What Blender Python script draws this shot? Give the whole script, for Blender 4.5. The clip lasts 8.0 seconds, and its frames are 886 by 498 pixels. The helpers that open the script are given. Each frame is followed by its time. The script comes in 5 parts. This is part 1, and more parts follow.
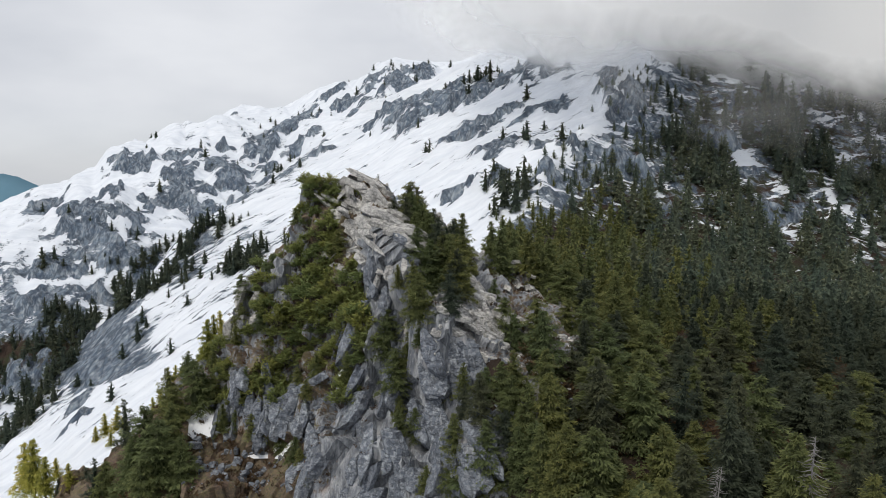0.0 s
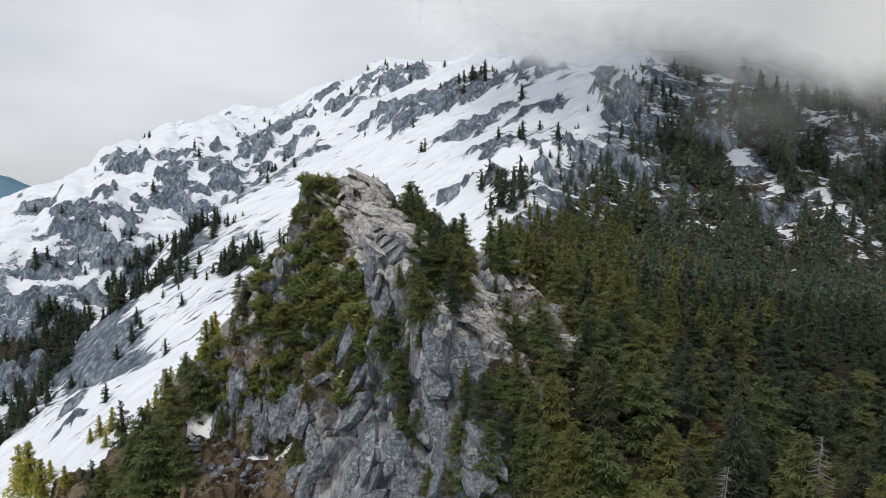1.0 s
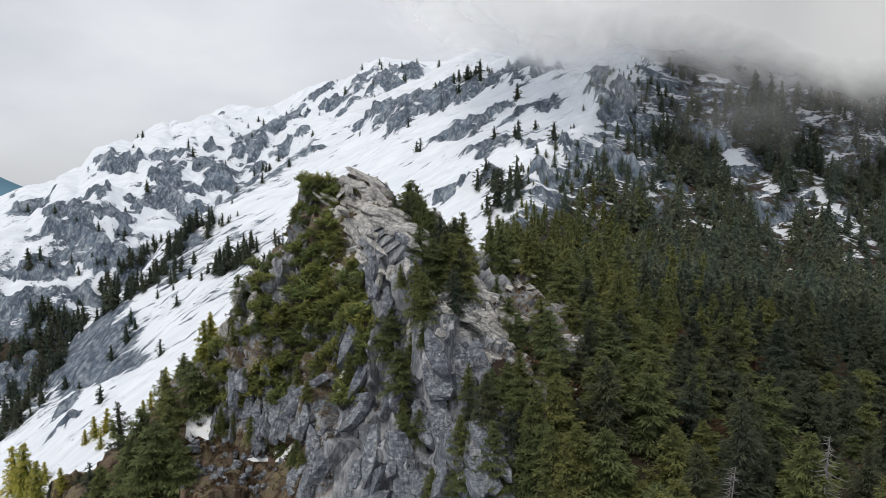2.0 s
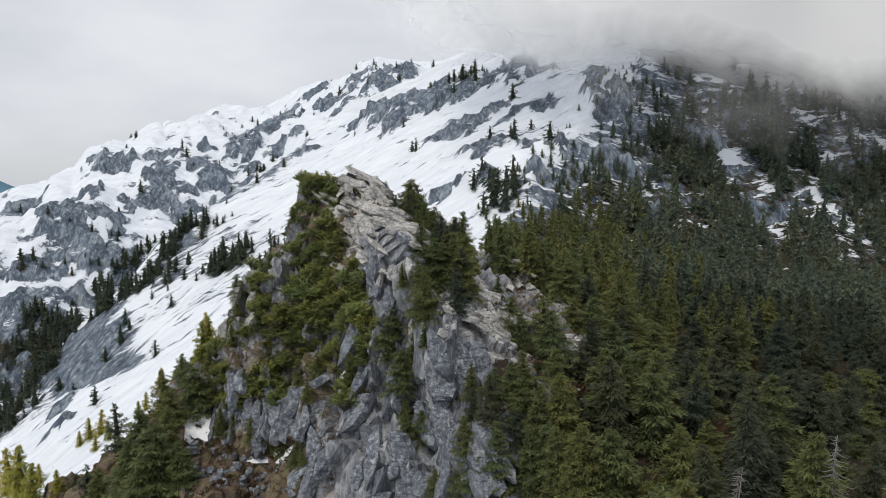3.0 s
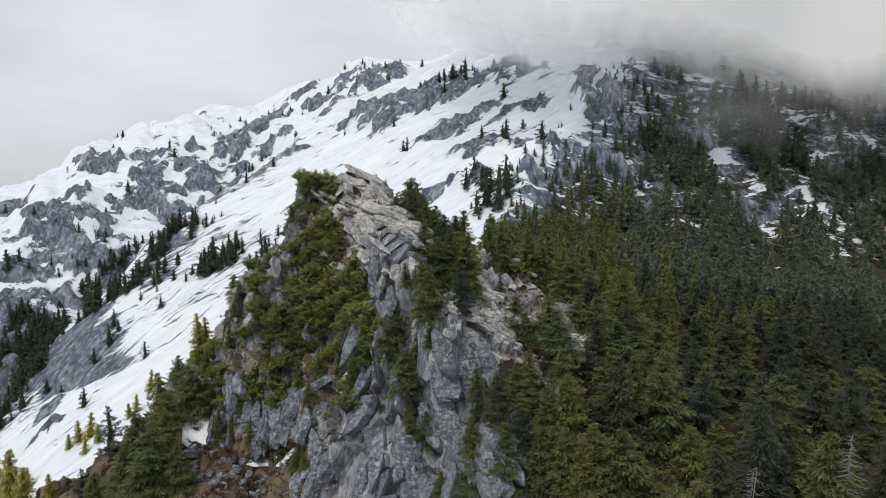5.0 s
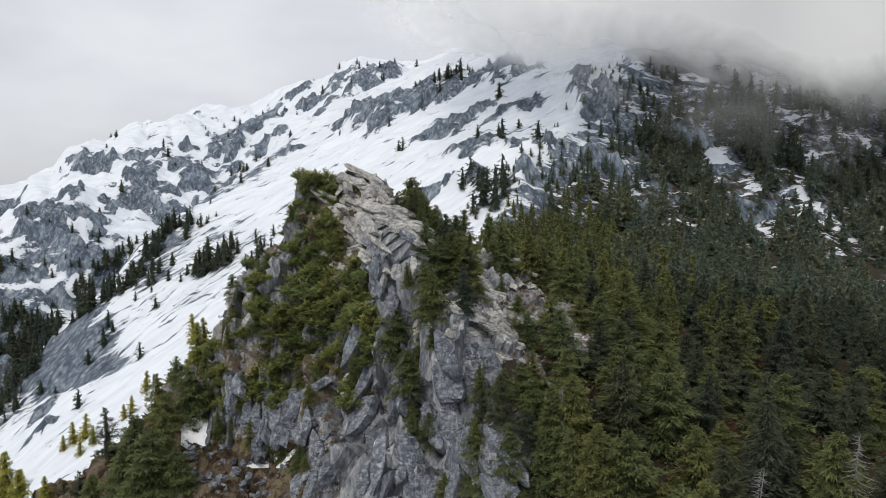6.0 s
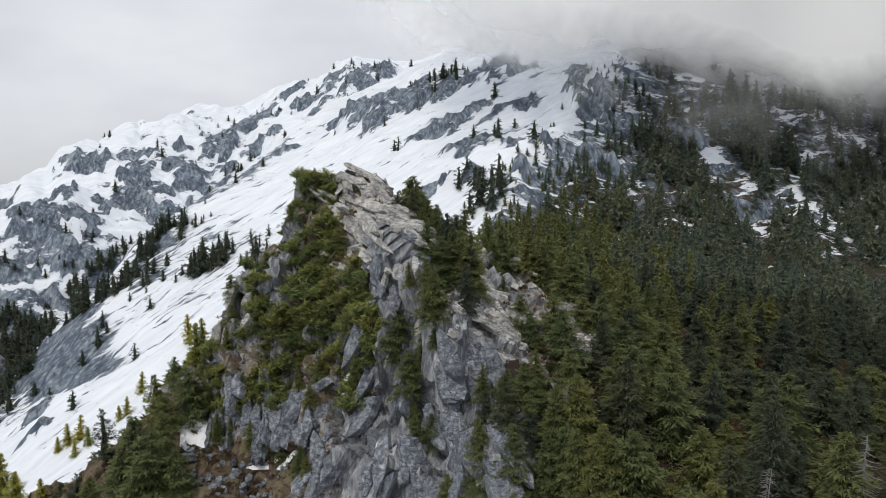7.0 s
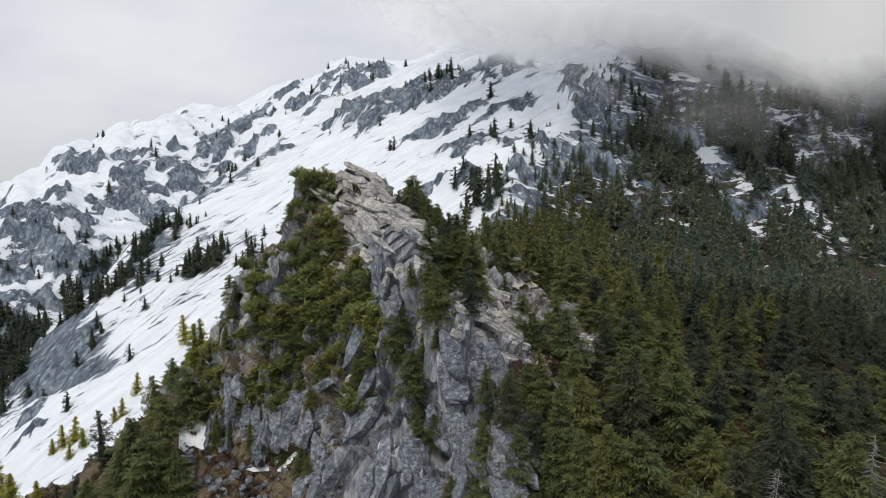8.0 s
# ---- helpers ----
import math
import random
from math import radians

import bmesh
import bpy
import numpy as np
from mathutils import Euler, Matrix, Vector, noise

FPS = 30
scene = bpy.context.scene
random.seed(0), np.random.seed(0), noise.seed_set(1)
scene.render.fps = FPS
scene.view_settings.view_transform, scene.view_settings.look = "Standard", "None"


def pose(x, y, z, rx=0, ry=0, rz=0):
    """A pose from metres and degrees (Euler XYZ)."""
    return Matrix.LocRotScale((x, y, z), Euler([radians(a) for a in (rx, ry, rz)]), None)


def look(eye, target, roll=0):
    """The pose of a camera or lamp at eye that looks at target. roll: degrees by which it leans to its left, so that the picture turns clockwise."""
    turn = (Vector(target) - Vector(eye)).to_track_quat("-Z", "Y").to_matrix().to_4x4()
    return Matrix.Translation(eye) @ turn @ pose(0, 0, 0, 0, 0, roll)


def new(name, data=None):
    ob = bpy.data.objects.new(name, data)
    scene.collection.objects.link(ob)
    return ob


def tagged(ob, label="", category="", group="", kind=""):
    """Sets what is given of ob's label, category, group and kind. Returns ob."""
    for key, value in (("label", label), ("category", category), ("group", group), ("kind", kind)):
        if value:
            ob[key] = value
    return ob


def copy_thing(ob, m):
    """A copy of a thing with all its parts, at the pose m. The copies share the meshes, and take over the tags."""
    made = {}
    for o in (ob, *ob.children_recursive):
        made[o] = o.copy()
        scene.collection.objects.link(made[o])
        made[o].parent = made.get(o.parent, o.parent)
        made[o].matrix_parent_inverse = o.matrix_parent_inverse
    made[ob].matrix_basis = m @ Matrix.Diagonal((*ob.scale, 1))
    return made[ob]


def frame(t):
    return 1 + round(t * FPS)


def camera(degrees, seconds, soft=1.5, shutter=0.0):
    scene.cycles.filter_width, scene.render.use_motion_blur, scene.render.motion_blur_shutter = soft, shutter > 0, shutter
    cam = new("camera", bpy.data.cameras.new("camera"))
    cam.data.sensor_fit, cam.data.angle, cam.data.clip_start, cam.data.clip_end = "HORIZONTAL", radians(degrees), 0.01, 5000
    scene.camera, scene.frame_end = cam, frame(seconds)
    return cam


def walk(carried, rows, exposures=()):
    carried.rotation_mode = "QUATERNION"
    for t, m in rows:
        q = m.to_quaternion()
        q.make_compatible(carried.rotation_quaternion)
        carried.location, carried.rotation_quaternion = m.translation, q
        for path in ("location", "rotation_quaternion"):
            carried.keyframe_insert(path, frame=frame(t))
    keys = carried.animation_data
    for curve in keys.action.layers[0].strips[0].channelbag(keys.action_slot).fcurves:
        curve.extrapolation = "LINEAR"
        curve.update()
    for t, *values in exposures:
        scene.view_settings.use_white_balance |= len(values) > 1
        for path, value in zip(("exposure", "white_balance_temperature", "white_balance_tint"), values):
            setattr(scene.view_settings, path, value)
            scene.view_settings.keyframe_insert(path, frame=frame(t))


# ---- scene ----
# ---------- camera and its path ----------
cam = camera(59.7, 8.0, 0.85)
PATH = []
for k in range(17):
    s = k / 16.0
    PATH.append((8.0 * s, pose(-8.50 * s + 0.41 * s * s, 5.17 * s + 0.50 * s * s, -0.95 * s - 0.05 * s * s,
                               85.0 + 0.018 * s + 0.013 * s * s, 0.329 * s - 0.093 * s * s, -3.910 * s + 0.137 * s * s)))
walk(cam, PATH)

# ---------- world and sun ----------
SUN_EL, SUN_AZ = radians(52.0), radians(212.0)   # azimuth clockwise from ahead (+y)
world = bpy.data.worlds.new("overcast_sky")
scene.world = world
world.use_nodes = True
wn, wl = world.node_tree.nodes, world.node_tree.links
wn.clear()
w_out = wn.new("ShaderNodeOutputWorld")
w_bg = wn.new("ShaderNodeBackground")
w_sky = wn.new("ShaderNodeTexSky")
w_sky.sky_type = "NISHITA"
w_sky.sun_disc = False
w_sky.sun_elevation, w_sky.sun_rotation = SUN_EL, SUN_AZ
w_skybg = wn.new("ShaderNodeBackground")
w_skybg.inputs["Strength"].default_value = 0.10
w_tc = wn.new("ShaderNodeTexCoord")
w_map = wn.new("ShaderNodeMapping")
w_map.inputs["Scale"].default_value = (1.0, 1.0, 2.6)
w_noise = wn.new("ShaderNodeTexNoise")
w_noise.inputs["Scale"].default_value = 2.1
w_noise.inputs["Detail"].default_value = 5.0
w_noise.inputs["Roughness"].default_value = 0.5
w_ramp = wn.new("ShaderNodeValToRGB")
w_ramp.color_ramp.elements[0].position, w_ramp.color_ramp.elements[0].color = 0.30, (0.54, 0.565, 0.62, 1)
w_ramp.color_ramp.elements[1].position, w_ramp.color_ramp.elements[1].color = 0.68, (0.80, 0.815, 0.85, 1)
w_sep = wn.new("ShaderNodeSeparateXYZ")
w_hz = wn.new("ShaderNodeValToRGB")            # the deck thins towards the horizon
w_hz.color_ramp.elements[0].position, w_hz.color_ramp.elements[0].color = 0.0, (0.8, 0.8, 0.8, 1)
w_hz.color_ramp.elements[1].position, w_hz.color_ramp.elements[1].color = 0.10, (0.96, 0.96, 0.96, 1)
w_mix = wn.new("ShaderNodeMixShader")
wl.new(w_tc.outputs["Generated"], w_map.inputs["Vector"])
wl.new(w_map.outputs["Vector"], w_noise.inputs["Vector"])
wl.new(w_noise.outputs["Fac"], w_ramp.inputs["Fac"])
wl.new(w_ramp.outputs["Color"], w_bg.inputs["Color"])
wl.new(w_sky.outputs["Color"], w_skybg.inputs["Color"])
wl.new(w_tc.outputs["Generated"], w_sep.inputs["Vector"])
wl.new(w_sep.outputs["Z"], w_hz.inputs["Fac"])
wl.new(w_hz.outputs["Color"], w_mix.inputs["Fac"])
wl.new(w_skybg.outputs["Background"], w_mix.inputs[1])
wl.new(w_bg.outputs["Background"], w_mix.inputs[2])
wl.new(w_mix.outputs["Shader"], w_out.inputs["Surface"])

sun = new("sun", bpy.data.lights.new("sun", "SUN"))
sun.data.energy, sun.data.angle, sun.data.color = 1.5, radians(12.0), (1.0, 0.94, 0.84)
sun.matrix_world = look((0, 0, 300), (-math.sin(SUN_AZ) * math.cos(SUN_EL), -math.cos(SUN_AZ) * math.cos(SUN_EL), 300 - math.sin(SUN_EL)))
scene.view_settings.exposure = 0.05

# ---------- materials ----------
class Mat:
    """A node material with short calls for the nodes that it needs."""

    def __init__(self, name, rough=0.9, spec=0.3):
        self.m = bpy.data.materials.new(name)
        self.m.use_nodes = True
        self.nodes, self.links = self.m.node_tree.nodes, self.m.node_tree.links
        self.nodes.clear()
        self.out = self.nodes.new("ShaderNodeOutputMaterial")
        self.bsdf = self.nodes.new("ShaderNodeBsdfPrincipled")
        self.bsdf.inputs["Roughness"].default_value = rough
        self.bsdf.inputs["Specular IOR Level"].default_value = spec
        self.links.new(self.bsdf.outputs["BSDF"], self.out.inputs["Surface"])
        self.tc = self.nodes.new("ShaderNodeTexCoord")

    def put(self, a, b):
        self.links.new(a, b)

    def val(self, socket, v):
        if isinstance(v, (int, float)):
            socket.default_value = v
        elif isinstance(v, tuple):
            socket.default_value = v if len(v) == 4 or socket.type == "VECTOR" else (*v, 1)
        else:
            self.links.new(v, socket)

    def coord(self, scale=(1, 1, 1), turn=(0, 0, 0)):
        n = self.nodes.new("ShaderNodeMapping")
        n.inputs["Scale"].default_value = scale
        n.inputs["Rotation"].default_value = turn
        self.put(self.tc.outputs["Object"], n.inputs["Vector"])
        return n.outputs["Vector"]

    def streaks(self, turn, long, wide):
        """Coordinates on the plan, turned and then drawn out along their length."""
        n = self.nodes.new("ShaderNodeMapping")
        n.inputs["Scale"].default_value = (long, wide, 0.0)
        self.put(self.coord((1, 1, 0), (0, 0, turn)), n.inputs["Vector"])
        return n.outputs["Vector"]

    def noise(self, vec, scale, detail=5, rough=0.55, dist=0.0):
        n = self.nodes.new("ShaderNodeTexNoise")
        n.inputs["Scale"].default_value, n.inputs["Detail"].default_value = scale, detail
        n.inputs["Roughness"].default_value, n.inputs["Distortion"].default_value = rough, dist
        self.put(vec, n.inputs["Vector"])
        return n.outputs["Fac"]

    def voronoi(self, vec, scale, feature="DISTANCE_TO_EDGE"):
        n = self.nodes.new("ShaderNodeTexVoronoi")
        n.feature = feature
        n.inputs["Scale"].default_value = scale
        self.put(vec, n.inputs["Vector"])
        return n.outputs["Distance"] if feature != "F1" else n.outputs["Color"]

    def ramp(self, fac, *stops):
        n = self.nodes.new("ShaderNodeValToRGB")
        e = n.color_ramp.elements
        while len(e) < len(stops):
            e.new(0.5)
        for el, (pos, col) in zip(e, stops):
            el.position = pos
            el.color = (col, col, col, 1) if isinstance(col, (int, float)) else (*col, 1)
        self.put(fac, n.inputs["Fac"])
        return n.outputs["Color"]

    def math(self, op, a, b=0.0, c=0.0):
        n = self.nodes.new("ShaderNodeMath")
        n.operation = op
        for s, v in zip(n.inputs, (a, b, c)):
            self.val(s, v)
        return n.outputs[0]

    def mix(self, fac, a, b, mode="MIX"):
        n = self.nodes.new("ShaderNodeMix")
        n.data_type, n.blend_type = "RGBA", mode
        self.val(n.inputs[0], fac)
        self.val(n.inputs[6], a)
        self.val(n.inputs[7], b)
        return n.outputs[2]

    def attr(self, name):
        n = self.nodes.new("ShaderNodeAttribute")
        n.attribute_name = name
        return n.outputs["Fac"]

    def bump(self, height, strength=0.5, distance=0.1, under=None):
        n = self.nodes.new("ShaderNodeBump")
        n.inputs["Strength"].default_value, n.inputs["Distance"].default_value = strength, distance
        self.put(height, n.inputs["Height"])
        if under is not None:
            self.put(under, n.inputs["Normal"])
        return n.outputs["Normal"]


def rock_colour(k, vec, big, fine, tone):
    """Grey granite-like colour with pale weathered areas, dark water streaks and rusty stains."""
    a = k.noise(vec, big, 6, 0.6)
    b = k.noise(vec, fine, 6, 0.65)
    pale, mid, dark = tone
    col = k.mix(k.ramp(a, (0.36, 0.0), (0.64, 1.0)), dark, mid)
    col = k.mix(k.ramp(b, (0.45, 0.0), (0.66, 1.0)), col, pale)
    return col


def crag_material():
    k = Mat("crag_rock", 0.85, 0.3)
    vec = k.coord()
    tall = k.coord((1.0, 1.0, 0.35), (0.25, 0.15, 0))
    col = rock_colour(k, tall, 0.22, 1.1, ((0.42, 0.43, 0.44), (0.23, 0.245, 0.27), (0.095, 0.105, 0.125)))
    streak = k.noise(k.coord((1.6, 1.6, 0.12)), 0.9, 6, 0.6)
    col = k.mix(k.ramp(streak, (0.50, 0.0), (0.66, 0.6)), col, (0.085, 0.09, 0.10))
    vein = k.noise(k.coord((2.2, 2.2, 0.3), (0.2, -0.35, 0.0)), 1.1, 7, 0.65)
    col = k.mix(k.ramp(vein, (0.30, 0.6), (0.45, 0.0)), col, (0.46, 0.475, 0.49))
    rust = k.noise(vec, 0.35, 4, 0.5)
    col = k.mix(k.ramp(rust, (0.60, 0.0), (0.75, 0.35)), col, (0.30, 0.20, 0.13))
    lichen = k.noise(vec, 5.0, 4, 0.7)
    col = k.mix(k.ramp(lichen, (0.58, 0.0), (0.68, 0.5)), col, (0.36, 0.37, 0.33))
    # heath and earth lie on the ledges; their colour also shades the summit slabs' gaps
    heath = k.math("ADD", k.attr("heath"), k.math("MULTIPLY", k.math("SUBTRACT", k.noise(vec, 1.3, 8, 0.72), 0.5), 1.3))
    hf = k.ramp(heath, (0.46, 0.0), (0.56, 1.0))
    hcol = k.mix(k.ramp(k.noise(vec, 0.5, 4), (0.4, 0.0), (0.6, 1.0)), (0.120, 0.088, 0.070), (0.125, 0.125, 0.062))
    hcol = k.mix(k.ramp(k.noise(vec, 6.0, 4), (0.4, 0.0), (0.65, 1.0)), hcol, (0.20, 0.135, 0.092))
    hcol = k.mix(k.ramp(k.noise(vec, 2.2, 7, 0.7), (0.48, 0.0), (0.60, 0.8)), hcol, (0.085, 0.07, 0.058))
    col = k.mix(hf, col, hcol)
    snow = k.math("ADD", k.attr("snow"), k.math("MULTIPLY", k.math("SUBTRACT", k.noise(vec, 0.7, 5, 0.6), 0.5), 0.9))
    sf = k.ramp(snow, (0.50, 0.0), (0.54, 1.0))
    col = k.mix(sf, col, (0.82, 0.84, 0.87))
    k.put(col, k.bsdf.inputs["Base Color"])
    crack = k.ramp(k.voronoi(tall, 0.75), (0.0, 0.0), (0.06, 1.0))
    crack2 = k.ramp(k.voronoi(k.coord((1, 1, 0.5), (0.5, 0.4, 0.2)), 2.3), (0.0, 0.0), (0.08, 1.0))
    n = k.bump(crack, 0.35, 0.2)
    n = k.bump(crack2, 0.2, 0.08, n)
    n = k.bump(k.noise(tall, 3.0, 8, 0.7), 0.7, 0.22, n)
    k.put(n, k.bsdf.inputs["Normal"])
    return k.m


def land_material():
    k = Mat("mountain_side", 0.85, 0.3)
    vec = k.coord()
    along = k.streaks(-0.30, 0.16, 0.75)     # streaks follow the strata
    # rock lifted and tinted blue: distance haze put into its colour
    col = rock_colour(k, k.coord((1, 1, 0.5), (0.3, 0.2, 0)), 0.08, 0.4, ((0.48, 0.53, 0.58), (0.25, 0.315, 0.39), (0.10, 0.14, 0.20)))
    col = k.mix(k.ramp(k.noise(k.coord((1.0, 1.0, 0.2)), 0.35, 6, 0.65), (0.50, 0.0), (0.66, 0.7)), col, (0.07, 0.08, 0.10))
    split = k.noise(k.coord((1.0, 0.35, 0.5), (0.1, 0.2, 0.5)), 0.13, 7, 0.6, 0.6)      # dark clefts and pale ribs: fissure shadow and highlights put into the rock colour
    col = k.mix(k.ramp(split, (0.44, 0.0), (0.50, 0.75), (0.55, 0.0)), col, (0.055, 0.075, 0.11))
    col = k.mix(k.ramp(split, (0.58, 0.0), (0.70, 0.7)), col, (0.40, 0.43, 0.46))
    col = k.mix(k.ramp(k.noise(k.streaks(-0.95, 0.07, 0.9), 0.55, 6, 0.65), (0.50, 0.0), (0.62, 0.5)), col, (0.06, 0.08, 0.11))
    heath = k.math("ADD", k.attr("heath"), k.math("MULTIPLY", k.math("SUBTRACT", k.noise(vec, 0.22, 6, 0.65), 0.5), 1.0))
    hcol = k.mix(k.ramp(k.noise(vec, 0.15, 5), (0.42, 0.0), (0.6, 1.0)), (0.06, 0.04, 0.03), (0.045, 0.055, 0.025))
    col = k.mix(k.ramp(heath, (0.45, 0.0), (0.58, 1.0)), col, hcol)
    n1 = k.math("SUBTRACT", k.noise(along, 0.42, 6, 0.6, 0.25), 0.5)
    n2 = k.math("SUBTRACT", k.noise(vec, 0.06, 5, 0.6), 0.5)
    n3 = k.math("MULTIPLY", k.math("SUBTRACT", k.noise(vec, 0.10, 7, 0.6, 0.4), 0.5), k.math("MULTIPLY", k.attr("broken"), 1.0))
    n1 = k.math("MULTIPLY", n1, k.math("SUBTRACT", 1.0, k.math("MULTIPLY", k.attr("broken"), 0.75)))
    snow = k.math("ADD", k.math("ADD", k.attr("snow"), n3), k.math("ADD", k.math("MULTIPLY", n1, 1.9), k.math("MULTIPLY", n2, 0.7)))
    snow = k.math("ADD", snow, k.math("MULTIPLY", k.math("SUBTRACT", k.noise(k.streaks(-0.30, 0.35, 0.9), 1.5, 5, 0.65), 0.5), 0.7))
    sf = k.ramp(snow, (0.485, 0.0), (0.515, 1.0))
    # the snow's blue tint holds some of the same haze
    scol = k.mix(k.ramp(k.noise(along, 0.3, 6), (0.4, 0.0), (0.62, 1.0)), (0.765, 0.80, 0.855), (0.67, 0.71, 0.775))
    col = k.mix(sf, col, scol)
    k.put(col, k.bsdf.inputs["Base Color"])
    rough = k.noise(k.coord((1, 1, 0.6), (0.3, 0.2, 0)), 0.45, 8, 0.7)
    depth = k.math("MULTIPLY", rough, k.math("SUBTRACT", 1.12, sf))
    n = k.bump(depth, 1.0, 2.4)
    n = k.bump(k.ramp(snow, (0.40, 0.0), (0.56, 1.0)), 0.5, 0.8, n)
    k.put(n, k.bsdf.inputs["Normal"])
    return k.m


def foliage_material(name, deep, mid, tip):
    k = Mat(name, 0.75, 0.2)
    isl = k.nodes.new("ShaderNodeNewGeometry").outputs["Random Per Island"]
    rnd = k.math("ADD", k.nodes.new("ShaderNodeObjectInfo").outputs["Random"], k.attr("tint"))
    # pale tips are new growth; shade inside the crown is painted by the deep colour
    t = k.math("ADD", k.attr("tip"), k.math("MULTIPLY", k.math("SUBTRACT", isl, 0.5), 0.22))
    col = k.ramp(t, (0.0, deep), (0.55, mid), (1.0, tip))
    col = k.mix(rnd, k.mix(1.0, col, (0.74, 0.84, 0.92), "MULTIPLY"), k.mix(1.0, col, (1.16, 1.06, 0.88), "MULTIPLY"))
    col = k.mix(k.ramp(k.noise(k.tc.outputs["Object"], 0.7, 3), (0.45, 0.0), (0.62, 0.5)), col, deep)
    k.put(col, k.bsdf.inputs["Base Color"])
    tr = k.nodes.new("ShaderNodeBsdfTranslucent")
    k.put(col, tr.inputs["Color"])
    mx = k.nodes.new("ShaderNodeMixShader")
    mx.inputs[0].default_value = 0.45
    k.put(k.bsdf.outputs["BSDF"], mx.inputs[1])
    k.put(tr.outputs["BSDF"], mx.inputs[2])
    k.put(mx.outputs["Shader"], k.out.inputs["Surface"])
    return k.m


def bark_material(name, a, b):
    k = Mat(name, 0.9, 0.2)
    vec = k.coord((1, 1, 0.2))
    k.put(k.mix(k.noise(vec, 6.0, 5, 0.65), a, b), k.bsdf.inputs["Base Color"])
    k.put(k.bump(k.noise(vec, 14.0, 4), 0.6, 0.03), k.bsdf.inputs["Normal"])
    return k.m


def block_material(name, pale, mid, dark, crack):
    k = Mat(name, 0.85, 0.3)
    g = k.nodes.new("ShaderNodeNewGeometry").outputs["Position"]
    rnd = k.nodes.new("ShaderNodeObjectInfo").outputs["Random"]
    col = rock_colour(k, g, 0.35, 1.6, (pale, mid, dark))
    col = k.mix(k.math("MULTIPLY", rnd, 0.55), col, dark)
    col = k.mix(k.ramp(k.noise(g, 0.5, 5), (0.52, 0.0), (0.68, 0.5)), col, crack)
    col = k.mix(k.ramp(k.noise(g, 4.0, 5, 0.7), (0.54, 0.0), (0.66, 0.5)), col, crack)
    m = k.nodes.new("ShaderNodeMapping")
    m.inputs["Scale"].default_value, m.inputs["Rotation"].default_value = (2.2, 2.2, 0.3), (0.2, -0.35, 0.0)
    k.put(g, m.inputs["Vector"])
    grain = k.noise(m.outputs["Vector"], 1.3, 7, 0.65)
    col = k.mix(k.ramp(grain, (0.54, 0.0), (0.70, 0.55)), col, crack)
    col = k.mix(k.ramp(grain, (0.30, 0.5), (0.46, 0.0)), col, pale)
    bed = k.nodes.new("ShaderNodeMapping")            # dark joints along the bedding and across it, with crack shade put into the colour
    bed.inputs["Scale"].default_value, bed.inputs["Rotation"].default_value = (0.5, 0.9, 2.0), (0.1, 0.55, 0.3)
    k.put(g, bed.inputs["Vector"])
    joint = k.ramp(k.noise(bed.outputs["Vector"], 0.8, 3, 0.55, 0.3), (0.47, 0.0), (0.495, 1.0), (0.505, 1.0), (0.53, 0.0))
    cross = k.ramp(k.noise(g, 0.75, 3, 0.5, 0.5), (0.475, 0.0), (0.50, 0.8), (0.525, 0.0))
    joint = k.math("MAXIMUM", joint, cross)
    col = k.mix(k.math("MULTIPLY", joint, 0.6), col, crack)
    moss = k.noise(g, 0.9, 6, 0.7)
    col = k.mix(k.ramp(moss, (0.60, 0.0), (0.70, 0.6)), col, (0.12, 0.125, 0.06))
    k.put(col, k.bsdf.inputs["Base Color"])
    n = k.bump(k.math("SUBTRACT", 1.0, joint), 0.7, 0.15)
    n = k.bump(grain, 0.8, 0.25, n)
    n = k.bump(k.noise(g, 2.5, 8, 0.65), 0.6, 0.18, n)
    k.put(n, k.bsdf.inputs["Normal"])
    return k.m


M_CRAG, M_LAND = crag_material(), land_material()
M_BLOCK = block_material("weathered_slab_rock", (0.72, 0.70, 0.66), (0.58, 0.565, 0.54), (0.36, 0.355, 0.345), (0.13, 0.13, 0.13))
# blue-grey rock, darkened so that the lower face's shade sits in its colour
M_BLUE_SHADED = block_material("shaded_blue_grey_slab_rock", (0.43, 0.455, 0.48), (0.225, 0.25, 0.285), (0.105, 0.12, 0.15), (0.045, 0.05, 0.064))
# dark firs and olive firs: shaded flank and sunlit crest put into needle colour
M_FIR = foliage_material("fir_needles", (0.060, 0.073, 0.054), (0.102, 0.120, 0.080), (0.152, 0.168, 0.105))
# paler for the high wood: the fog's lift is put into the needles
M_FIR_HAZED = foliage_material("hazed_fir_needles", (0.104, 0.126, 0.098), (0.178, 0.210, 0.150), (0.25, 0.275, 0.185))
M_OLIVE_LIT = foliage_material("lit_olive_fir_needles", (0.094, 0.112, 0.054), (0.178, 0.205, 0.085), (0.268, 0.288, 0.118))
# a patch of sunlight, put into the bright yellow of these needles
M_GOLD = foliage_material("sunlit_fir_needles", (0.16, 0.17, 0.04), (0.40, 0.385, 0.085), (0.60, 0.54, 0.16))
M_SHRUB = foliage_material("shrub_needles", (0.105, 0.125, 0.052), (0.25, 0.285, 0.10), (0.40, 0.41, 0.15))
M_BARK = bark_material("fir_bark", (0.055, 0.045, 0.038), (0.13, 0.11, 0.095))
M_HEATH = foliage_material("heath", (0.10, 0.068, 0.045), (0.21, 0.135, 0.085), (0.29, 0.21, 0.12))
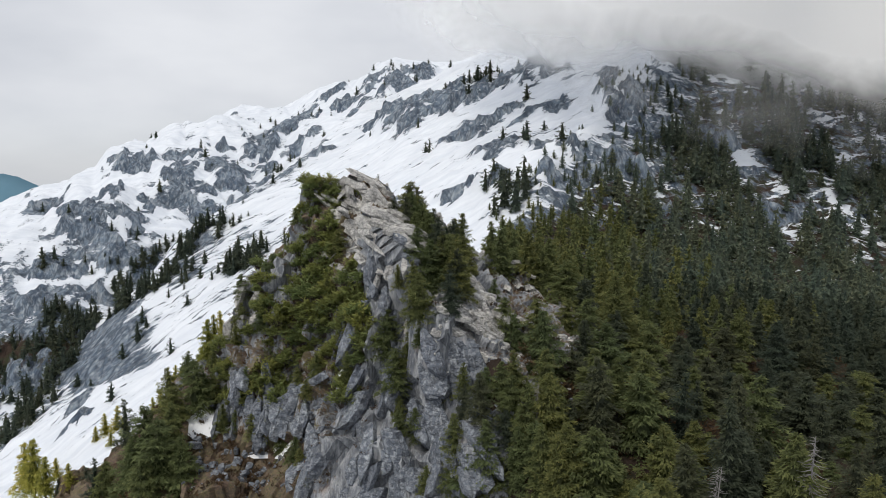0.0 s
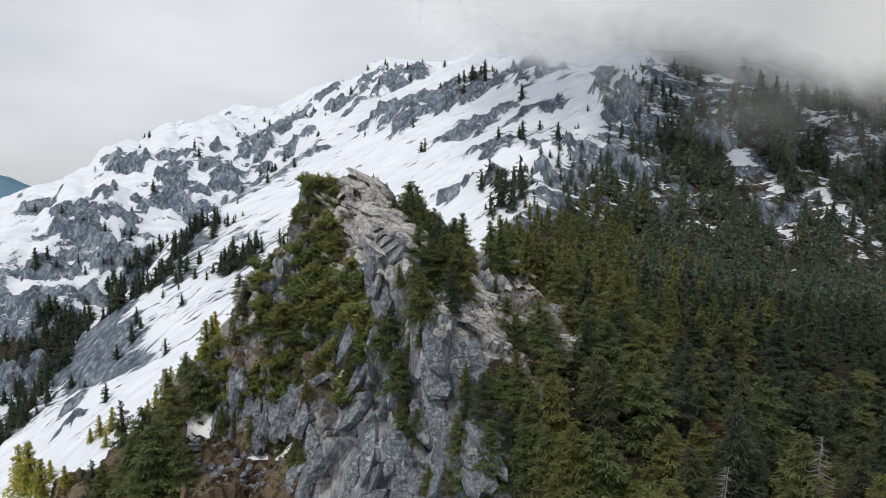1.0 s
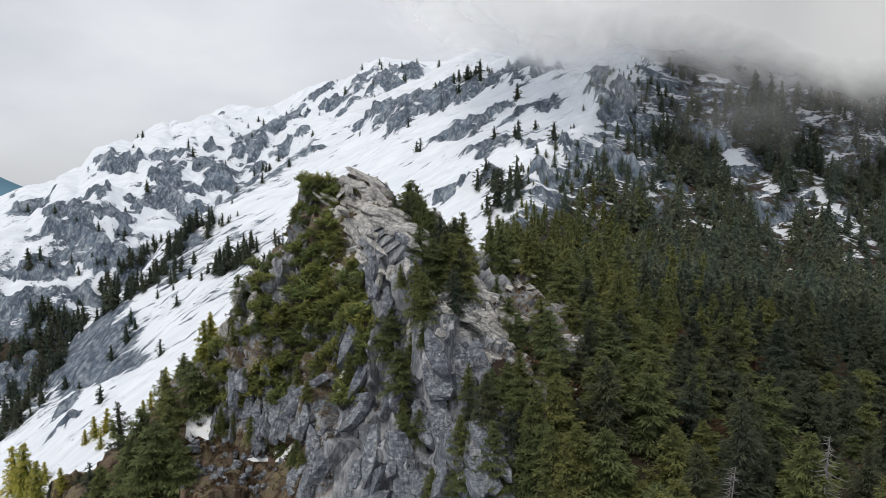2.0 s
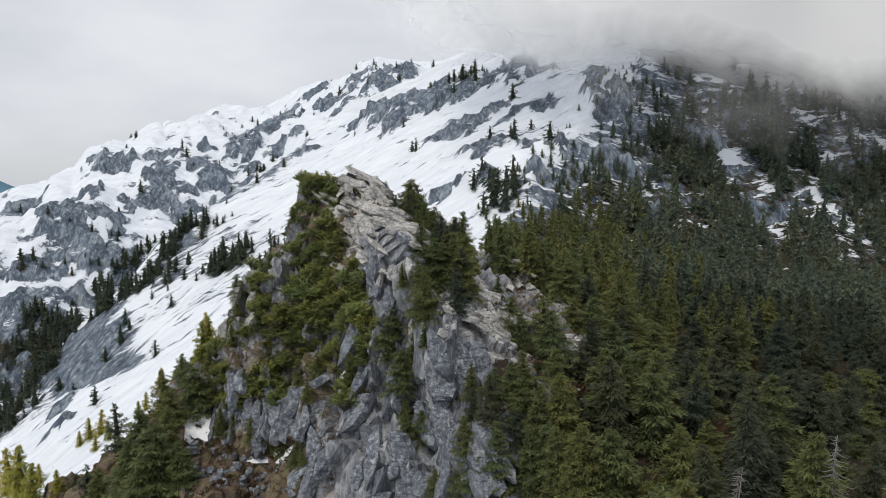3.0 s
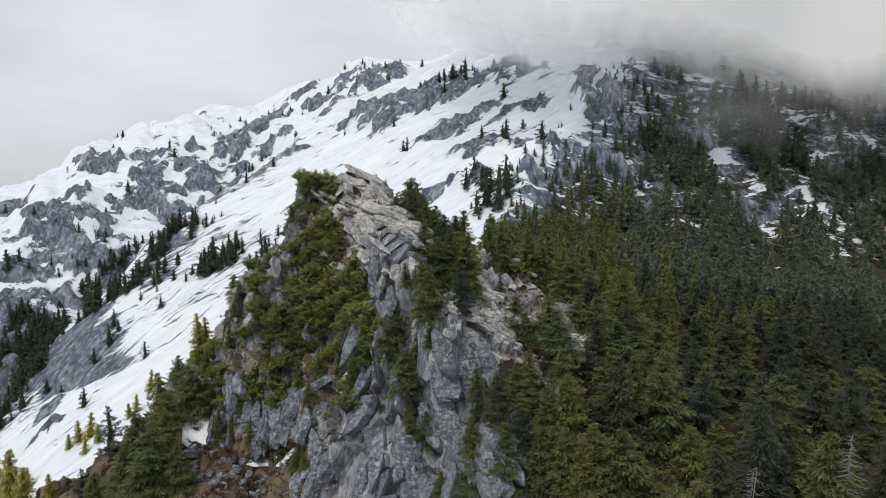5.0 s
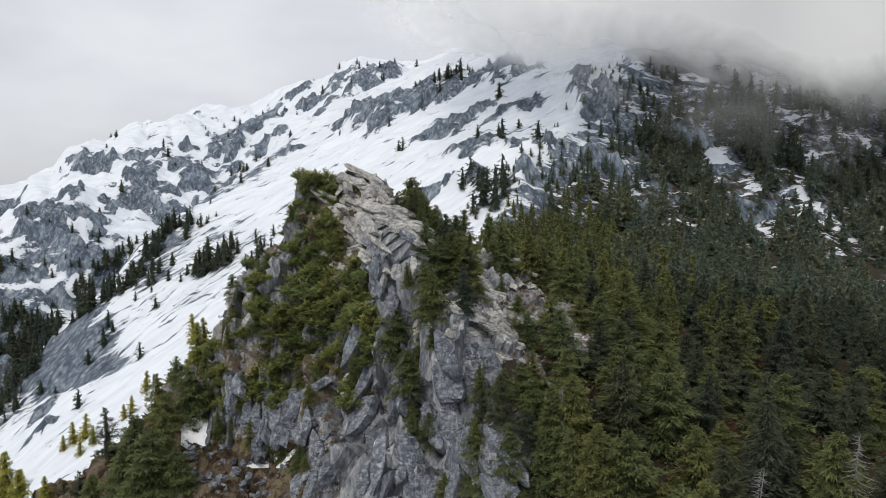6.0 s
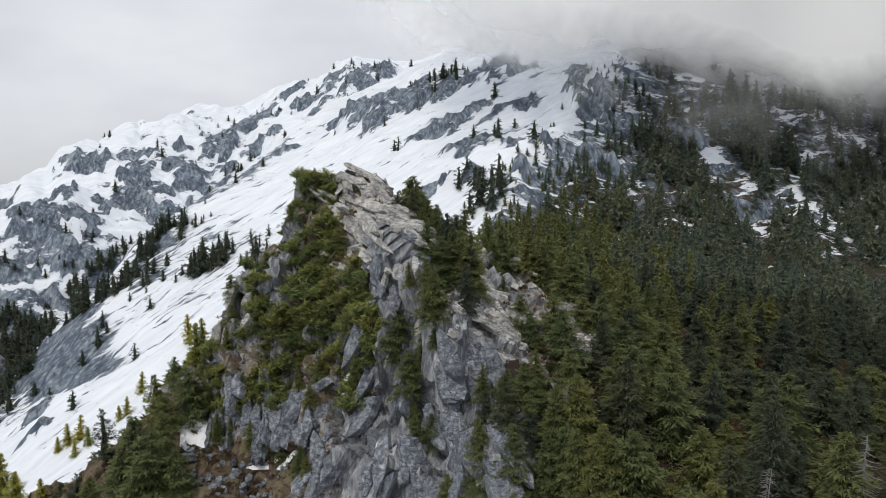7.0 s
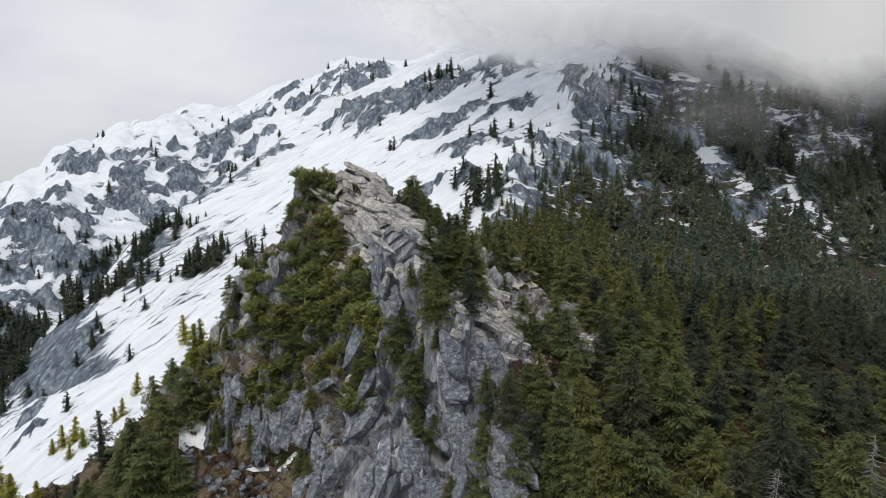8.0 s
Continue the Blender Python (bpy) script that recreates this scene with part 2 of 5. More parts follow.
def snow_material():
    k = Mat("old_snow", 0.6, 0.3)
    g = k.nodes.new("ShaderNodeNewGeometry").outputs["Position"]
    k.put(k.mix(k.noise(g, 1.2, 5), (0.70, 0.72, 0.75), (0.84, 0.85, 0.87)), k.bsdf.inputs["Base Color"])
    k.put(k.bump(k.noise(g, 2.0, 5), 0.5, 0.15), k.bsdf.inputs["Normal"])
    return k.m


M_SNOW = snow_material()
M_SNAG = bark_material("weathered_wood", (0.15, 0.145, 0.14), (0.33, 0.32, 0.31))


def cloud_material():
    k = Mat("cloud_vapour", 1.0, 0.0)
    vec = k.nodes.new("ShaderNodeNewGeometry").outputs["Position"]
    n1 = k.math("SUBTRACT", k.noise(vec, 0.022, 4, 0.5, 0.8), 0.5)
    dens = k.math("ADD", k.attr("thick"), k.math("MULTIPLY", n1, 1.1))
    fac = k.ramp(dens, (0.0, 0.0), (0.3, 0.22), (0.95, 0.97))
    d = k.nodes.new("ShaderNodeBsdfDiffuse")
    d.inputs["Color"].default_value = (0.97, 0.975, 0.98, 1)
    t = k.nodes.new("ShaderNodeBsdfTranslucent")
    t.inputs["Color"].default_value = (0.97, 0.975, 0.98, 1)
    a = k.nodes.new("ShaderNodeMixShader")
    a.inputs[0].default_value = 0.45
    k.put(d.outputs["BSDF"], a.inputs[1])
    k.put(t.outputs["BSDF"], a.inputs[2])
    tr = k.nodes.new("ShaderNodeBsdfTransparent")
    b = k.nodes.new("ShaderNodeMixShader")
    k.put(fac, b.inputs[0])
    k.put(tr.outputs["BSDF"], b.inputs[1])
    k.put(a.outputs["Shader"], b.inputs[2])
    k.put(b.outputs["Shader"], k.out.inputs["Surface"])
    return k.m


def far_hill_material():
    k = Mat("far_hills", 1.0, 0.0)
    # the blue of the air before the hills, painted as their base colour
    k.put(k.mix(k.noise(k.coord(), 0.004, 5), (0.10, 0.20, 0.27), (0.16, 0.27, 0.34)), k.bsdf.inputs["Base Color"])
    return k.m


M_CLOUD, M_FAR = cloud_material(), far_hill_material()

# ---------- land: noise and height functions ----------
def hash01(ix, iy, iz, seed):
    ix, iy, iz = np.asarray(ix), np.asarray(iy), np.asarray(iz)
    h = (ix.astype(np.int64) * 374761393 + iy.astype(np.int64) * 668265263 + iz.astype(np.int64) * 1440662683 + seed * 362437) & 0xFFFFFFFF
    h = ((h ^ (h >> 13)) * 1274126177) & 0xFFFFFFFF
    h = ((h ^ (h >> 15)) * 2246822519) & 0xFFFFFFFF
    return ((h ^ (h >> 16)) & 0xFFFFFF) / float(0x1000000)


def vnoise(x, y, seed=0):
    """Smooth value noise, -1 to 1."""
    ix, iy = np.floor(x), np.floor(y)
    fx, fy = x - ix, y - iy
    fx, fy = fx * fx * fx * (fx * (fx * 6 - 15) + 10), fy * fy * fy * (fy * (fy * 6 - 15) + 10)
    z = np.zeros_like(ix)
    a, b = hash01(ix, iy, z, seed), hash01(ix + 1, iy, z, seed)
    c, d = hash01(ix, iy + 1, z, seed), hash01(ix + 1, iy + 1, z, seed)
    return 2 * ((a * (1 - fx) + b * fx) * (1 - fy) + (c * (1 - fx) + d * fx) * fy) - 1


def fbm(x, y, octaves=4, seed=0, gain=0.5):
    total, amp = np.zeros_like(x), 1.0
    for k in range(octaves):
        total = total + amp * vnoise(x, y, seed + 17 * k)
        x, y, amp = x * 2.03 + 7.1, y * 2.03 - 3.7, amp * gain
    return total


def facets(x, y, z, size, seed, tilt=0.6):
    """Broken-rock relief: each irregular cell is a tilted flat, -1 to 1 and over."""
    gx, gy, gz = x / size, y / size, z / size
    ix, iy, iz = np.floor(gx), np.floor(gy), np.floor(gz)
    best, val = np.full(x.shape, 1e9), np.zeros(x.shape)
    for dx in (-1, 0, 1):
        for dy in (-1, 0, 1):
            for dz in (-1, 0, 1):
                cx, cy, cz = ix + dx, iy + dy, iz + dz
                px = gx - cx - hash01(cx, cy, cz, seed)
                py = gy - cy - hash01(cx, cy, cz, seed + 1)
                pz = gz - cz - hash01(cx, cy, cz, seed + 2)
                d = px * px + py * py + pz * pz
                near = d < best
                v = (2 * hash01(cx, cy, cz, seed + 3) - 1 + tilt * ((2 * hash01(cx, cy, cz, seed + 4) - 1) * px
                     + (2 * hash01(cx, cy, cz, seed + 5) - 1) * py + (2 * hash01(cx, cy, cz, seed + 6) - 1) * pz) * 2)
                best, val = np.where(near, d, best), np.where(near, v, val)
    return val


def smax(a, b, k):
    h = np.clip(0.5 + 0.5 * (a - b) / k, 0, 1)
    return b * (1 - h) + a * h + k * h * (1 - h)


def smin(a, b, k):
    return -smax(-a, -b, k)


def ridge(x, y, line, front, back):
    """Height of a ridge along a line of (x, y, z) from left to right, falling off at one slope ahead of it and another behind."""
    out = np.full(np.shape(x), -1e4)
    for (x0, y0, z0), (x1, y1, z1) in zip(line, line[1:]):
        ex, ey = x1 - x0, y1 - y0
        ll = ex * ex + ey * ey
        t = np.clip(((x - x0) * ex + (y - y0) * ey) / ll, 0, 1)
        px, py = x - x0 - t * ex, y - y0 - t * ey
        d = np.hypot(px, py)
        side = ex * py - ey * px            # above 0: behind
        out = np.maximum(out, z0 + t * (z1 - z0) - d * np.where(side > 0, back, front))
    return out


SPUR = ((20, 26, -50), (40, 24, -44), (60, 20, -38), (80, 11, -31), (95, 5, -22.5), (110, 9, -20), (131, 15, -19), (160, 15, -19), (200, 16, -17),
        (236, 19, -14), (290, 38, -8), (325, 60, 4), (370, 90, 32), (416, 114, 63), (480, 142, 108), (560, 180, 160), (700, 240, 230))
SPUR_Y, SPUR_X, SPUR_Z = (np.array(v, float) for v in zip(*SPUR))
BACK = ((-413, 575, -39.5), (-380, 615, -25.0), (-349, 656, -10.4), (-326, 666, -1.2), (-309, 681, 2.1), (-292, 711, 16.4), (-277, 753, 36.0), (-253, 799, 55.2), (-215, 850, 79.9), (-185, 851, 76.3), (-161, 854, 82.1), (-138, 864, 94.7), (-114, 869, 106.3), (-89, 868, 110.0), (-71, 878, 131.0), (-52, 880, 138.8), (-27, 884, 134.5), (10, 898, 136.7), (70, 918, 161.4), (175, 948, 197.0))
BROW = ((-251, 379, -149.0), (-209, 380, -124.2), (-201, 386, -107.6), (-192, 393, -87.6), (-180, 398, -73.0), (-165, 414, -57.8), (-151, 446, -34.2), (-133, 462, -16.8), (-108, 488, 3.2), (-91, 514, 20.3), (-74, 550, 40.6), (-60, 571, 54.3), (-45, 592, 64.7), (-11, 602, 78.6), (23, 612, 96.5), (69, 633, 122.3))
BACK_X, _, BACK_Z = (np.array(v, float) for v in zip(*BACK))
BROW_X, BROW_Y, BROW_Z = (np.array(v, float) for v in zip(*BROW))
CREST = ((-130, 170, -100), (-95, 158, -68), (-75, 150, -58.5), (-62, 146, -52.5), (-53, 142, -44), (-43, 136, -33), (-36, 131, -26), (-28, 128, -13.5), (-21, 126, -0.6), (-14, 126, -0.8), (-8, 126, -3.0), (-2, 128, -4.8), (6, 131, -11), (14, 132, -17))
RIB = ((-13, 124, 0.6), (-9, 113, -5.4), (-6, 107, -10), (-2, 101, -15), (3, 96, -19), (3, 88, -29), (4, 70, -50))
CREST_X, CREST_Y, CREST_Z = (np.array(v, float) for v in zip(*CREST))


def crag_height(x, y):
    """The rocky crag: its crest, the rib that comes forward from it, and the ledges under its face."""
    x, y = np.asarray(x, float), np.asarray(y, float)
    wx = x + 1.6 * fbm(x / 9, y / 9, 3, 51)
    wy = y + 1.6 * fbm(x / 9, y / 9, 3, 52)
    main = ridge(wx, wy, CREST, 2.1, 1.6)
    shoulder = ridge(wx, wy, RIB[::-1], 0.64, 2.0)   # walked from the front: its right-hand flank is the gentler, as far as the shoulder's edge
    shoulder = shoulder - 1.5 * np.maximum(0, np.interp(wx, (-4, 3, 8, 16), (97, 95, 92, 92)) - wy)
    rib = np.maximum(shoulder, ridge(wx, wy, RIB[::-1], 1.1, 2.0))
    apron = -38.5 + 0.5 * (y - 112) - 0.8 * np.maximum(0, -38 - x) - 2.0 * np.maximum(0, -82 - x) - 0.5 * np.maximum(0, x + 12) - 1.6 * np.maximum(0, y - 6 - np.interp(x, CREST_X, CREST_Y))
    apron = np.minimum(apron, np.interp(x, CREST_X, CREST_Z) - 4)
    apron = apron + 1.5 * fbm(x / 12, y / 12, 3, 53)
    return smax(np.maximum(main, rib), apron, 2.0)


def crag_relief(x, y, z):
    """Broken plates of rock, out from the face."""
    even = 1 - 0.75 * np.exp(-((x - 4.5) / 7) ** 4 - ((y - 101) / 7) ** 4) - 0.65 * np.exp(-((x + 19) / 5) ** 4 - ((y - 126) / 5) ** 4)        # smoother on the shoulder and the top
    return even * (1.9 * facets(x + 0.2 * z, y, z * 0.3, 11.0, 75, 0.9) + 1.2 * facets(x + 0.3 * z, y, z * 0.5, 6.0, 71)) + 0.7 * facets(x - 0.3 * z, y, z * 0.5, 3.0, 81) + 0.12 * facets(x, y, z, 1.2, 91)


def crag_frame(x, y):
    """Points of the crag's broken face over (x, y), and its smooth normals."""
    x, y = np.asarray(x, float), np.asarray(y, float)
    e, z = 0.36, crag_height(x, y)
    n = np.stack([(crag_height(x - e, y) - crag_height(x + e, y)) / (2 * e), (crag_height(x, y - e) - crag_height(x, y + e)) / (2 * e), np.ones_like(z)], -1)
    n = n / np.linalg.norm(n, axis=-1, keepdims=True)
    return np.stack([x, y, z], -1) + n * crag_relief(x, y, z)[..., None], n


def land_height(x, y):
    """The mountain side without the crag."""
    x, y = np.asarray(x, float), np.asarray(y, float)
    xc = np.clip(x, -330, 400)
    snow = -118.9 + 0.41 * x + 0.34 * y - 0.00086 * xc * xc
    brow_y, brow_z = np.interp(x, BROW_X, BROW_Y), np.interp(x, BROW_X, BROW_Z)
    over = y - brow_y                                   # beyond the brow the ground falls into the gully
    lift = brow_z + 118.9 - 0.41 * x - 0.34 * brow_y + 0.00086 * xc * xc
    snow = snow + np.clip(lift, -30, 30) * np.exp(-(np.minimum(over, 0) / 80) ** 2)
    snow = snow + 3.5 * fbm(x / 70, y / 70, 3, 1) + 1.6 * fbm(x / 26, y / 13 - x / 60, 3, 2)
    snow = snow - 0.95 * np.maximum(0, over)
    back = ridge(x + 9 * fbm(x / 60, y / 60, 3, 8), y, BACK, 1.0, 1.0)       # as far below the ridge as it is away from it
    rz = np.interp(x, BACK_X, BACK_Z)
    away = np.maximum(0, rz - back)
    back = rz - np.interp(away, (0, 60, 190, 330, 700), (0, 14, 70, 170, 420))
    back = back + np.interp(away, (0, 40), (0.25, 1)) * (9 * fbm(x / 75, y / 60, 4, 3) + 5 * np.abs(fbm(x / 33 + y / 90, y / 120, 3, 12))) 
    left = smax(snow, back, 3)
    sx, sz = np.interp(y, SPUR_Y, SPUR_X), np.interp(y, SPUR_Y, SPUR_Z)
    dx = x - sx
    drop = np.interp(y, (75, 110), (0.1, 0.42)) * np.clip(dx, 0, 24) + 0.19 * np.clip(dx - 24, 0, 400) + np.clip(dx - 424, 0, 1e5) * 0.4
    right = sz - drop + 3.0 * fbm(x / 34, y / 34, 4, 5) * np.clip(np.abs(dx) / 20, 0.15, 1)
    flank = right + 2.0 * np.minimum(dx, 0)
    h = smin(left, sz + np.maximum(-dx, 0) * 0.6 + 3.0 * fbm(x / 34, y / 34, 4, 5) - drop, 3)
    h = np.maximum(h, np.where(dx > 0, right, flank))
    far_out = np.maximum(0, np.hypot(x, y - 350) - 750)
    h = h - 0.45 * far_out
    return np.maximum(h, -620 + 40 * fbm(x / 500, y / 500, 3, 9))

# ---------- mesh helpers ----------
def mesh_of(name, verts, tris, mats, attrs=(), smooth=False):
    """A mesh from arrays of vertices and triangles (or quads), with float attributes on the vertices."""
    me = bpy.data.meshes.new(name)
    n, w = len(tris), tris.shape[1]
    me.vertices.add(len(verts))
    me.vertices.foreach_set("co", np.ascontiguousarray(verts, np.float32).ravel())
    me.loops.add(n * w)
    me.loops.foreach_set("vertex_index", np.ascontiguousarray(tris, np.int32).ravel())
    me.polygons.add(n)
    me.polygons.foreach_set("loop_start", np.arange(0, n * w, w, dtype=np.int32))
    me.polygons.foreach_set("use_smooth", np.full(n, smooth, bool))
    me.update(calc_edges=True)
    for key, v in attrs:
        me.attributes.new(key, "FLOAT", "POINT").data.foreach_set("value", np.ascontiguousarray(v, np.float32))
    for m in mats:
        me.materials.append(m)
    return me


def grid_quads(nx, ny):
    i = np.arange(nx * ny).reshape(ny, nx)
    return np.stack([i[:-1, :-1], i[:-1, 1:], i[1:, 1:], i[1:, :-1]], -1).reshape(-1, 4)


def axis(fine0, fine1, step, low, high):
    """Grid lines: even steps in the middle, growing ones out to the ends."""
    mid = list(np.arange(fine0, fine1 + step, step))
    out, d, v = [], step, mid[-1]
    while v < high:
        d *= 1.22
        v += d
        out.append(v)
    pre, d, v = [], step, mid[0]
    while v > low:
        d *= 1.22
        v -= d
        pre.append(v)
    return np.array(pre[::-1] + mid + out)


# ---------- the mountain side ----------
# Rock outcrops on the snow slope: x, y, half length, half depth, height
OUTCROPS_SLOPE = ((-47, 524, 11, 6, 2.0), (-32, 520, 14, 24, 6.5), (-14, 506, 16, 29, 9.0), (3, 500, 16, 26, 8.0), (22, 490, 15, 19, 5.5), (36, 480, 10, 13, 3.5), (53, 478, 18, 18, 4.5), (70, 463, 7, 8, 1.8), (6, 409, 8, 6, 2.2), (18, 410, 11, 10, 2.6), (29, 411, 9, 8, 2.0), (39, 423, 13, 9, 1.8), (43, 398, 9, 6, 1.5), (57, 402, 9, 7, 1.7), (19, 359, 8, 5, 1.6), (30, 356, 11, 8, 2.1))
OUTCROPS_SLOPE_MORE = ((43, 339, 7, 6, 2.0), (54, 342, 5, 5, 2.0), (10, 322, 7, 3, 1.6), (23, 318, 7, 3, 1.5), (45, 309, 7, 2, 1.5), (-79, 502, 6, 7, 1.6), (-148, 307, 8, 7, 1.7), (-143, 289, 7, 2, 1.5), (84, 394, 8, 30, 8.0), (80, 337, 10, 5, 3.0), (131, 370, 11, 7, 3.2), (152, 391, 5, 11, 4.7), (212, 372, 7, 6, 3.7), (140, 329, 12, 3, 2.2), (91, 310, 7, 5, 1.7))
# and on the mountain behind
OUTCROPS_BACK = ((-251, 633, 19, 8, 4.1), (-224, 655, 12, 11, 3.1), (-210, 615, 14, 19, 6.6), (-206, 660, 10, 17, 4.3), (-192, 678, 12, 4, 2.6), (-162, 695, 16, 24, 9.0), (-142, 728, 23, 16, 4.7), (-118, 682, 11, 8, 3.7), (-127, 673, 11, 12, 4.3), (-163, 628, 19, 23, 7.5), (-182, 644, 13, 14, 3.1), (-194, 587, 19, 15, 7.0), (-178, 573, 19, 7, 4.3), (-212, 564, 12, 7, 3.7), (-240, 527, 18, 17, 9.0), (-219, 534, 13, 14, 6.9))
OUTCROPS_BACK_MORE = ((-217, 504, 16, 11, 7.6), (-242, 484, 16, 8, 5.2), (-199, 507, 15, 8, 6.1), (-215, 472, 17, 4, 3.1), (-302, 595, 13, 10, 2.2), (-246, 560, 12, 9, 2.1), (-142, 794, 17, 7, 3.0), (-94, 755, 16, 10, 3.6), (-118, 809, 15, 7, 2.6), (-68, 772, 18, 17, 3.7), (-41, 726, 17, 35, 7.8), (-22, 782, 14, 34, 7.6), (-75, 697, 9, 14, 3.0), (-240, 461, 13, 5, 4.5), (-222, 440, 19, 10, 7.2), (-222, 419, 12, 15, 9.0))


def outcrops(x, y):
    """Raise of the ground by the outcrops, and how bare they are."""
    up, bare = np.zeros(x.shape), np.zeros(x.shape)
    wx, wy = x + 5 * fbm(x / 14, y / 14, 4, 31), y + 4 * fbm(x / 14, y / 14, 4, 32)
    for cx, cy, a, b, ht in OUTCROPS_SLOPE + OUTCROPS_SLOPE_MORE + OUTCROPS_BACK + OUTCROPS_BACK_MORE:
        u, v = (wx - cx) / a, (wy - cy - 0.18 * (wx - cx)) / b
        ends = np.clip(1.25 - u * u, 0, 1)
        step = np.clip((v + 1) * 3.0, 0, 1) * np.clip((1.5 - v) / 1.6, 0, 1)
        up = np.maximum(up, ht * ends * step)
        bare = np.maximum(bare, np.clip(1.52 - 1.2 * np.hypot(u, v * 0.85) + 0.45 * vnoise(x / 9, y / 9, 35) + 0.5 * fbm(x / 5, y / 5, 2, 36), 0, 1) * np.clip(ends * 3, 0, 1))
    return up, bare


# snow left lying in the wood: x, y and half widths
SNOW_PATCHES = ((140, 358, 9.2, 5.7), (118, 420, 5.5, 4.9), (123, 412, 4.8, 3.2), (144, 420, 3.7, 4.1), (156, 424, 6.8, 3.3), (190, 432, 5.0, 1.9), (203, 436, 4.5, 3.0), (219, 412, 2.4, 4.7), (193, 409, 6.0, 1.8), (221, 396, 4.1, 6.0), (231, 394, 5.2, 4.1), (196, 377, 3.9, 4.2), (172, 343, 3.3, 5.1), (176, 337, 3.0, 2.5), (180, 332, 4.2, 3.4), (90, 326, 2.9, 1.7), (105, 328, 2.9, 1.5), (140, 318, 4.0, 1.8), (70, 354, 2.6, 4.0))


# Clumps of small trees on the snow, on broken ground: x, y, half widths, how dense
CLUMPS = ((-96, 367, 10, 11, 2.20), (-137, 425, 10, 8, 1.20), (-130, 436, 7, 10, 1.00), (-198, 475, 8, 14, 2.20), (-207, 451, 6, 9, 2.00), (-181, 374, 3, 24, 1.80), (-127, 348, 10, 7, 0.50), (-145, 400, 13, 14, 0.50), (-250, 482, 8, 7, 0.90), (-68, 336, 5, 11, 1.50), (-9, 387, 3, 6, 0.70), (-16, 385, 2, 5, 0.60), (46, 365, 8, 7, 1.00), (31, 347, 7, 6, 0.40), (53, 350, 4, 7, 1.00), (20, 511, 15, 9, 0.70), (36, 495, 6, 8, 0.80), (-59, 794, 17, 14, 0.30))
CLUMPS_MORE = ((-127, 641, 18, 17, 0.25), (-109, 429, 12, 7, 0.25), (-226, 425, 12, 21, 1.30), (-149, 389, 17, 10, 0.35), (25, 312, 5, 6, 1.50), (32, 301, 4, 7, 1.20), (-216, 500, 22, 15, 0.30), (-225, 450, 20, 7, 0.60), (60, 345, 5, 11, 0.50), (-97, 341, 7, 8, 0.40), (17, 318, 5, 3, 0.40))
CLUMPS_REST = ((-131, 421, 14, 7, 0.60), (-132, 362, 14, 9, 0.50), (-86, 367, 12, 7, 0.70), (-193, 515, 22, 13, 0.70), (-162, 371, 8, 5, 0.50), (-131, 382, 11, 6, 0.50), (-218, 435, 13, 10, 1.00), (-185, 345, 8, 32, 1.20))


def land_masks(x, y, z, slope, bare):
    """Snow cover and heath cover, 0 to 1, by place and steepness."""
    dx = x - np.interp(y, SPUR_Y, SPUR_X)
    open_slope = 1 / (1 + np.exp((dx - 1) / 5))
    back = np.clip((y - 12 - np.interp(x, BROW_X, BROW_Y)) / 30, 0, 1)
    snow = 0.82 * open_slope
    low = np.clip((-205 - x) / 25, 0, 1) * np.clip((515 - y) / 45, 0, 1) * back
    snow = snow - 0.22 * low
    snow = np.where(dx > 0, snow + 0.38 * np.clip((y - 250) / 60, 0, 1) * (1 - open_slope), snow)
    snow = snow + 0.10 * np.exp(-((dx + 12) / 12) ** 2) * np.clip((y - 250) / 60, 0, 1) * np.clip((450 - y) / 60, 0, 1)
    snow = snow - 0.75 * bare - 0.22 * np.clip(slope - 0.75, 0, 1) * np.clip(1.2 - (y - 200) / 80, 0.3, 1)
    brow = y - np.interp(x, BROW_X, BROW_Y)
    snow = snow - 0.30 * np.exp(-((brow + 10) / 16) ** 2) * np.clip(0.6 + 1.2 * fbm(x / 20, y / 20, 3, 39), 0, 1) * np.clip((-50 - x) / 40, 0, 1)
    for cx, cy, ra, rb, amount in CLUMPS + CLUMPS_MORE + CLUMPS_REST:
        snow = snow - 0.26 * min(amount, 1.0) * np.exp(-((x - cx) / ra) ** 2 - ((y - cy) / rb) ** 2)
    snow = snow - 0.22 * np.clip((-60 - x) / 60, 0, 1) * np.clip(0.6 + 0.9 * fbm(x / 40, y / 40, 2, 40), 0, 1.2) * (1 - back) * np.clip((y - 290) / 40, 0, 1)
    for px, py, ra, rb in SNOW_PATCHES:
        snow = np.maximum(snow, 0.95 - 0.5 * np.hypot((x - px) / ra, (y - py) / rb))
    snow = snow - 0.20 * np.clip(1.6 * fbm(x / 9, y / 9, 3, 37) - 0.15, 0, 1) * back * open_slope
    slab = np.clip(1.7 - 1.3 * np.hypot((x + 158 + 0.55 * (y - 355)) / 17, (y - 355) / 42) + 0.5 * fbm(x / 12, y / 12, 3, 38), 0, 1)   # a smooth bare slab
    snow = snow - 0.95 * slab
    heath = np.clip(0.75 * (1 - open_slope) - 0.22 * np.clip((y - 250) / 100, 0, 1), 0, 1) - 0.4 * np.clip(slope - 0.8, 0, 1)
    near = np.clip((x + 30) / 20, 0, 1) * np.clip((215 - y) / 30, 0, 1)      # the wooded ground about the crag has lost its snow
    snow, heath = snow - 0.8 * near, np.maximum(heath, 0.8 * near)
    valley = back * np.clip((-75 - z) / 20, 0, 1)          # wooded and bare of snow low down
    return snow - 0.45 * valley, np.maximum(heath, 0.75 * valley), back


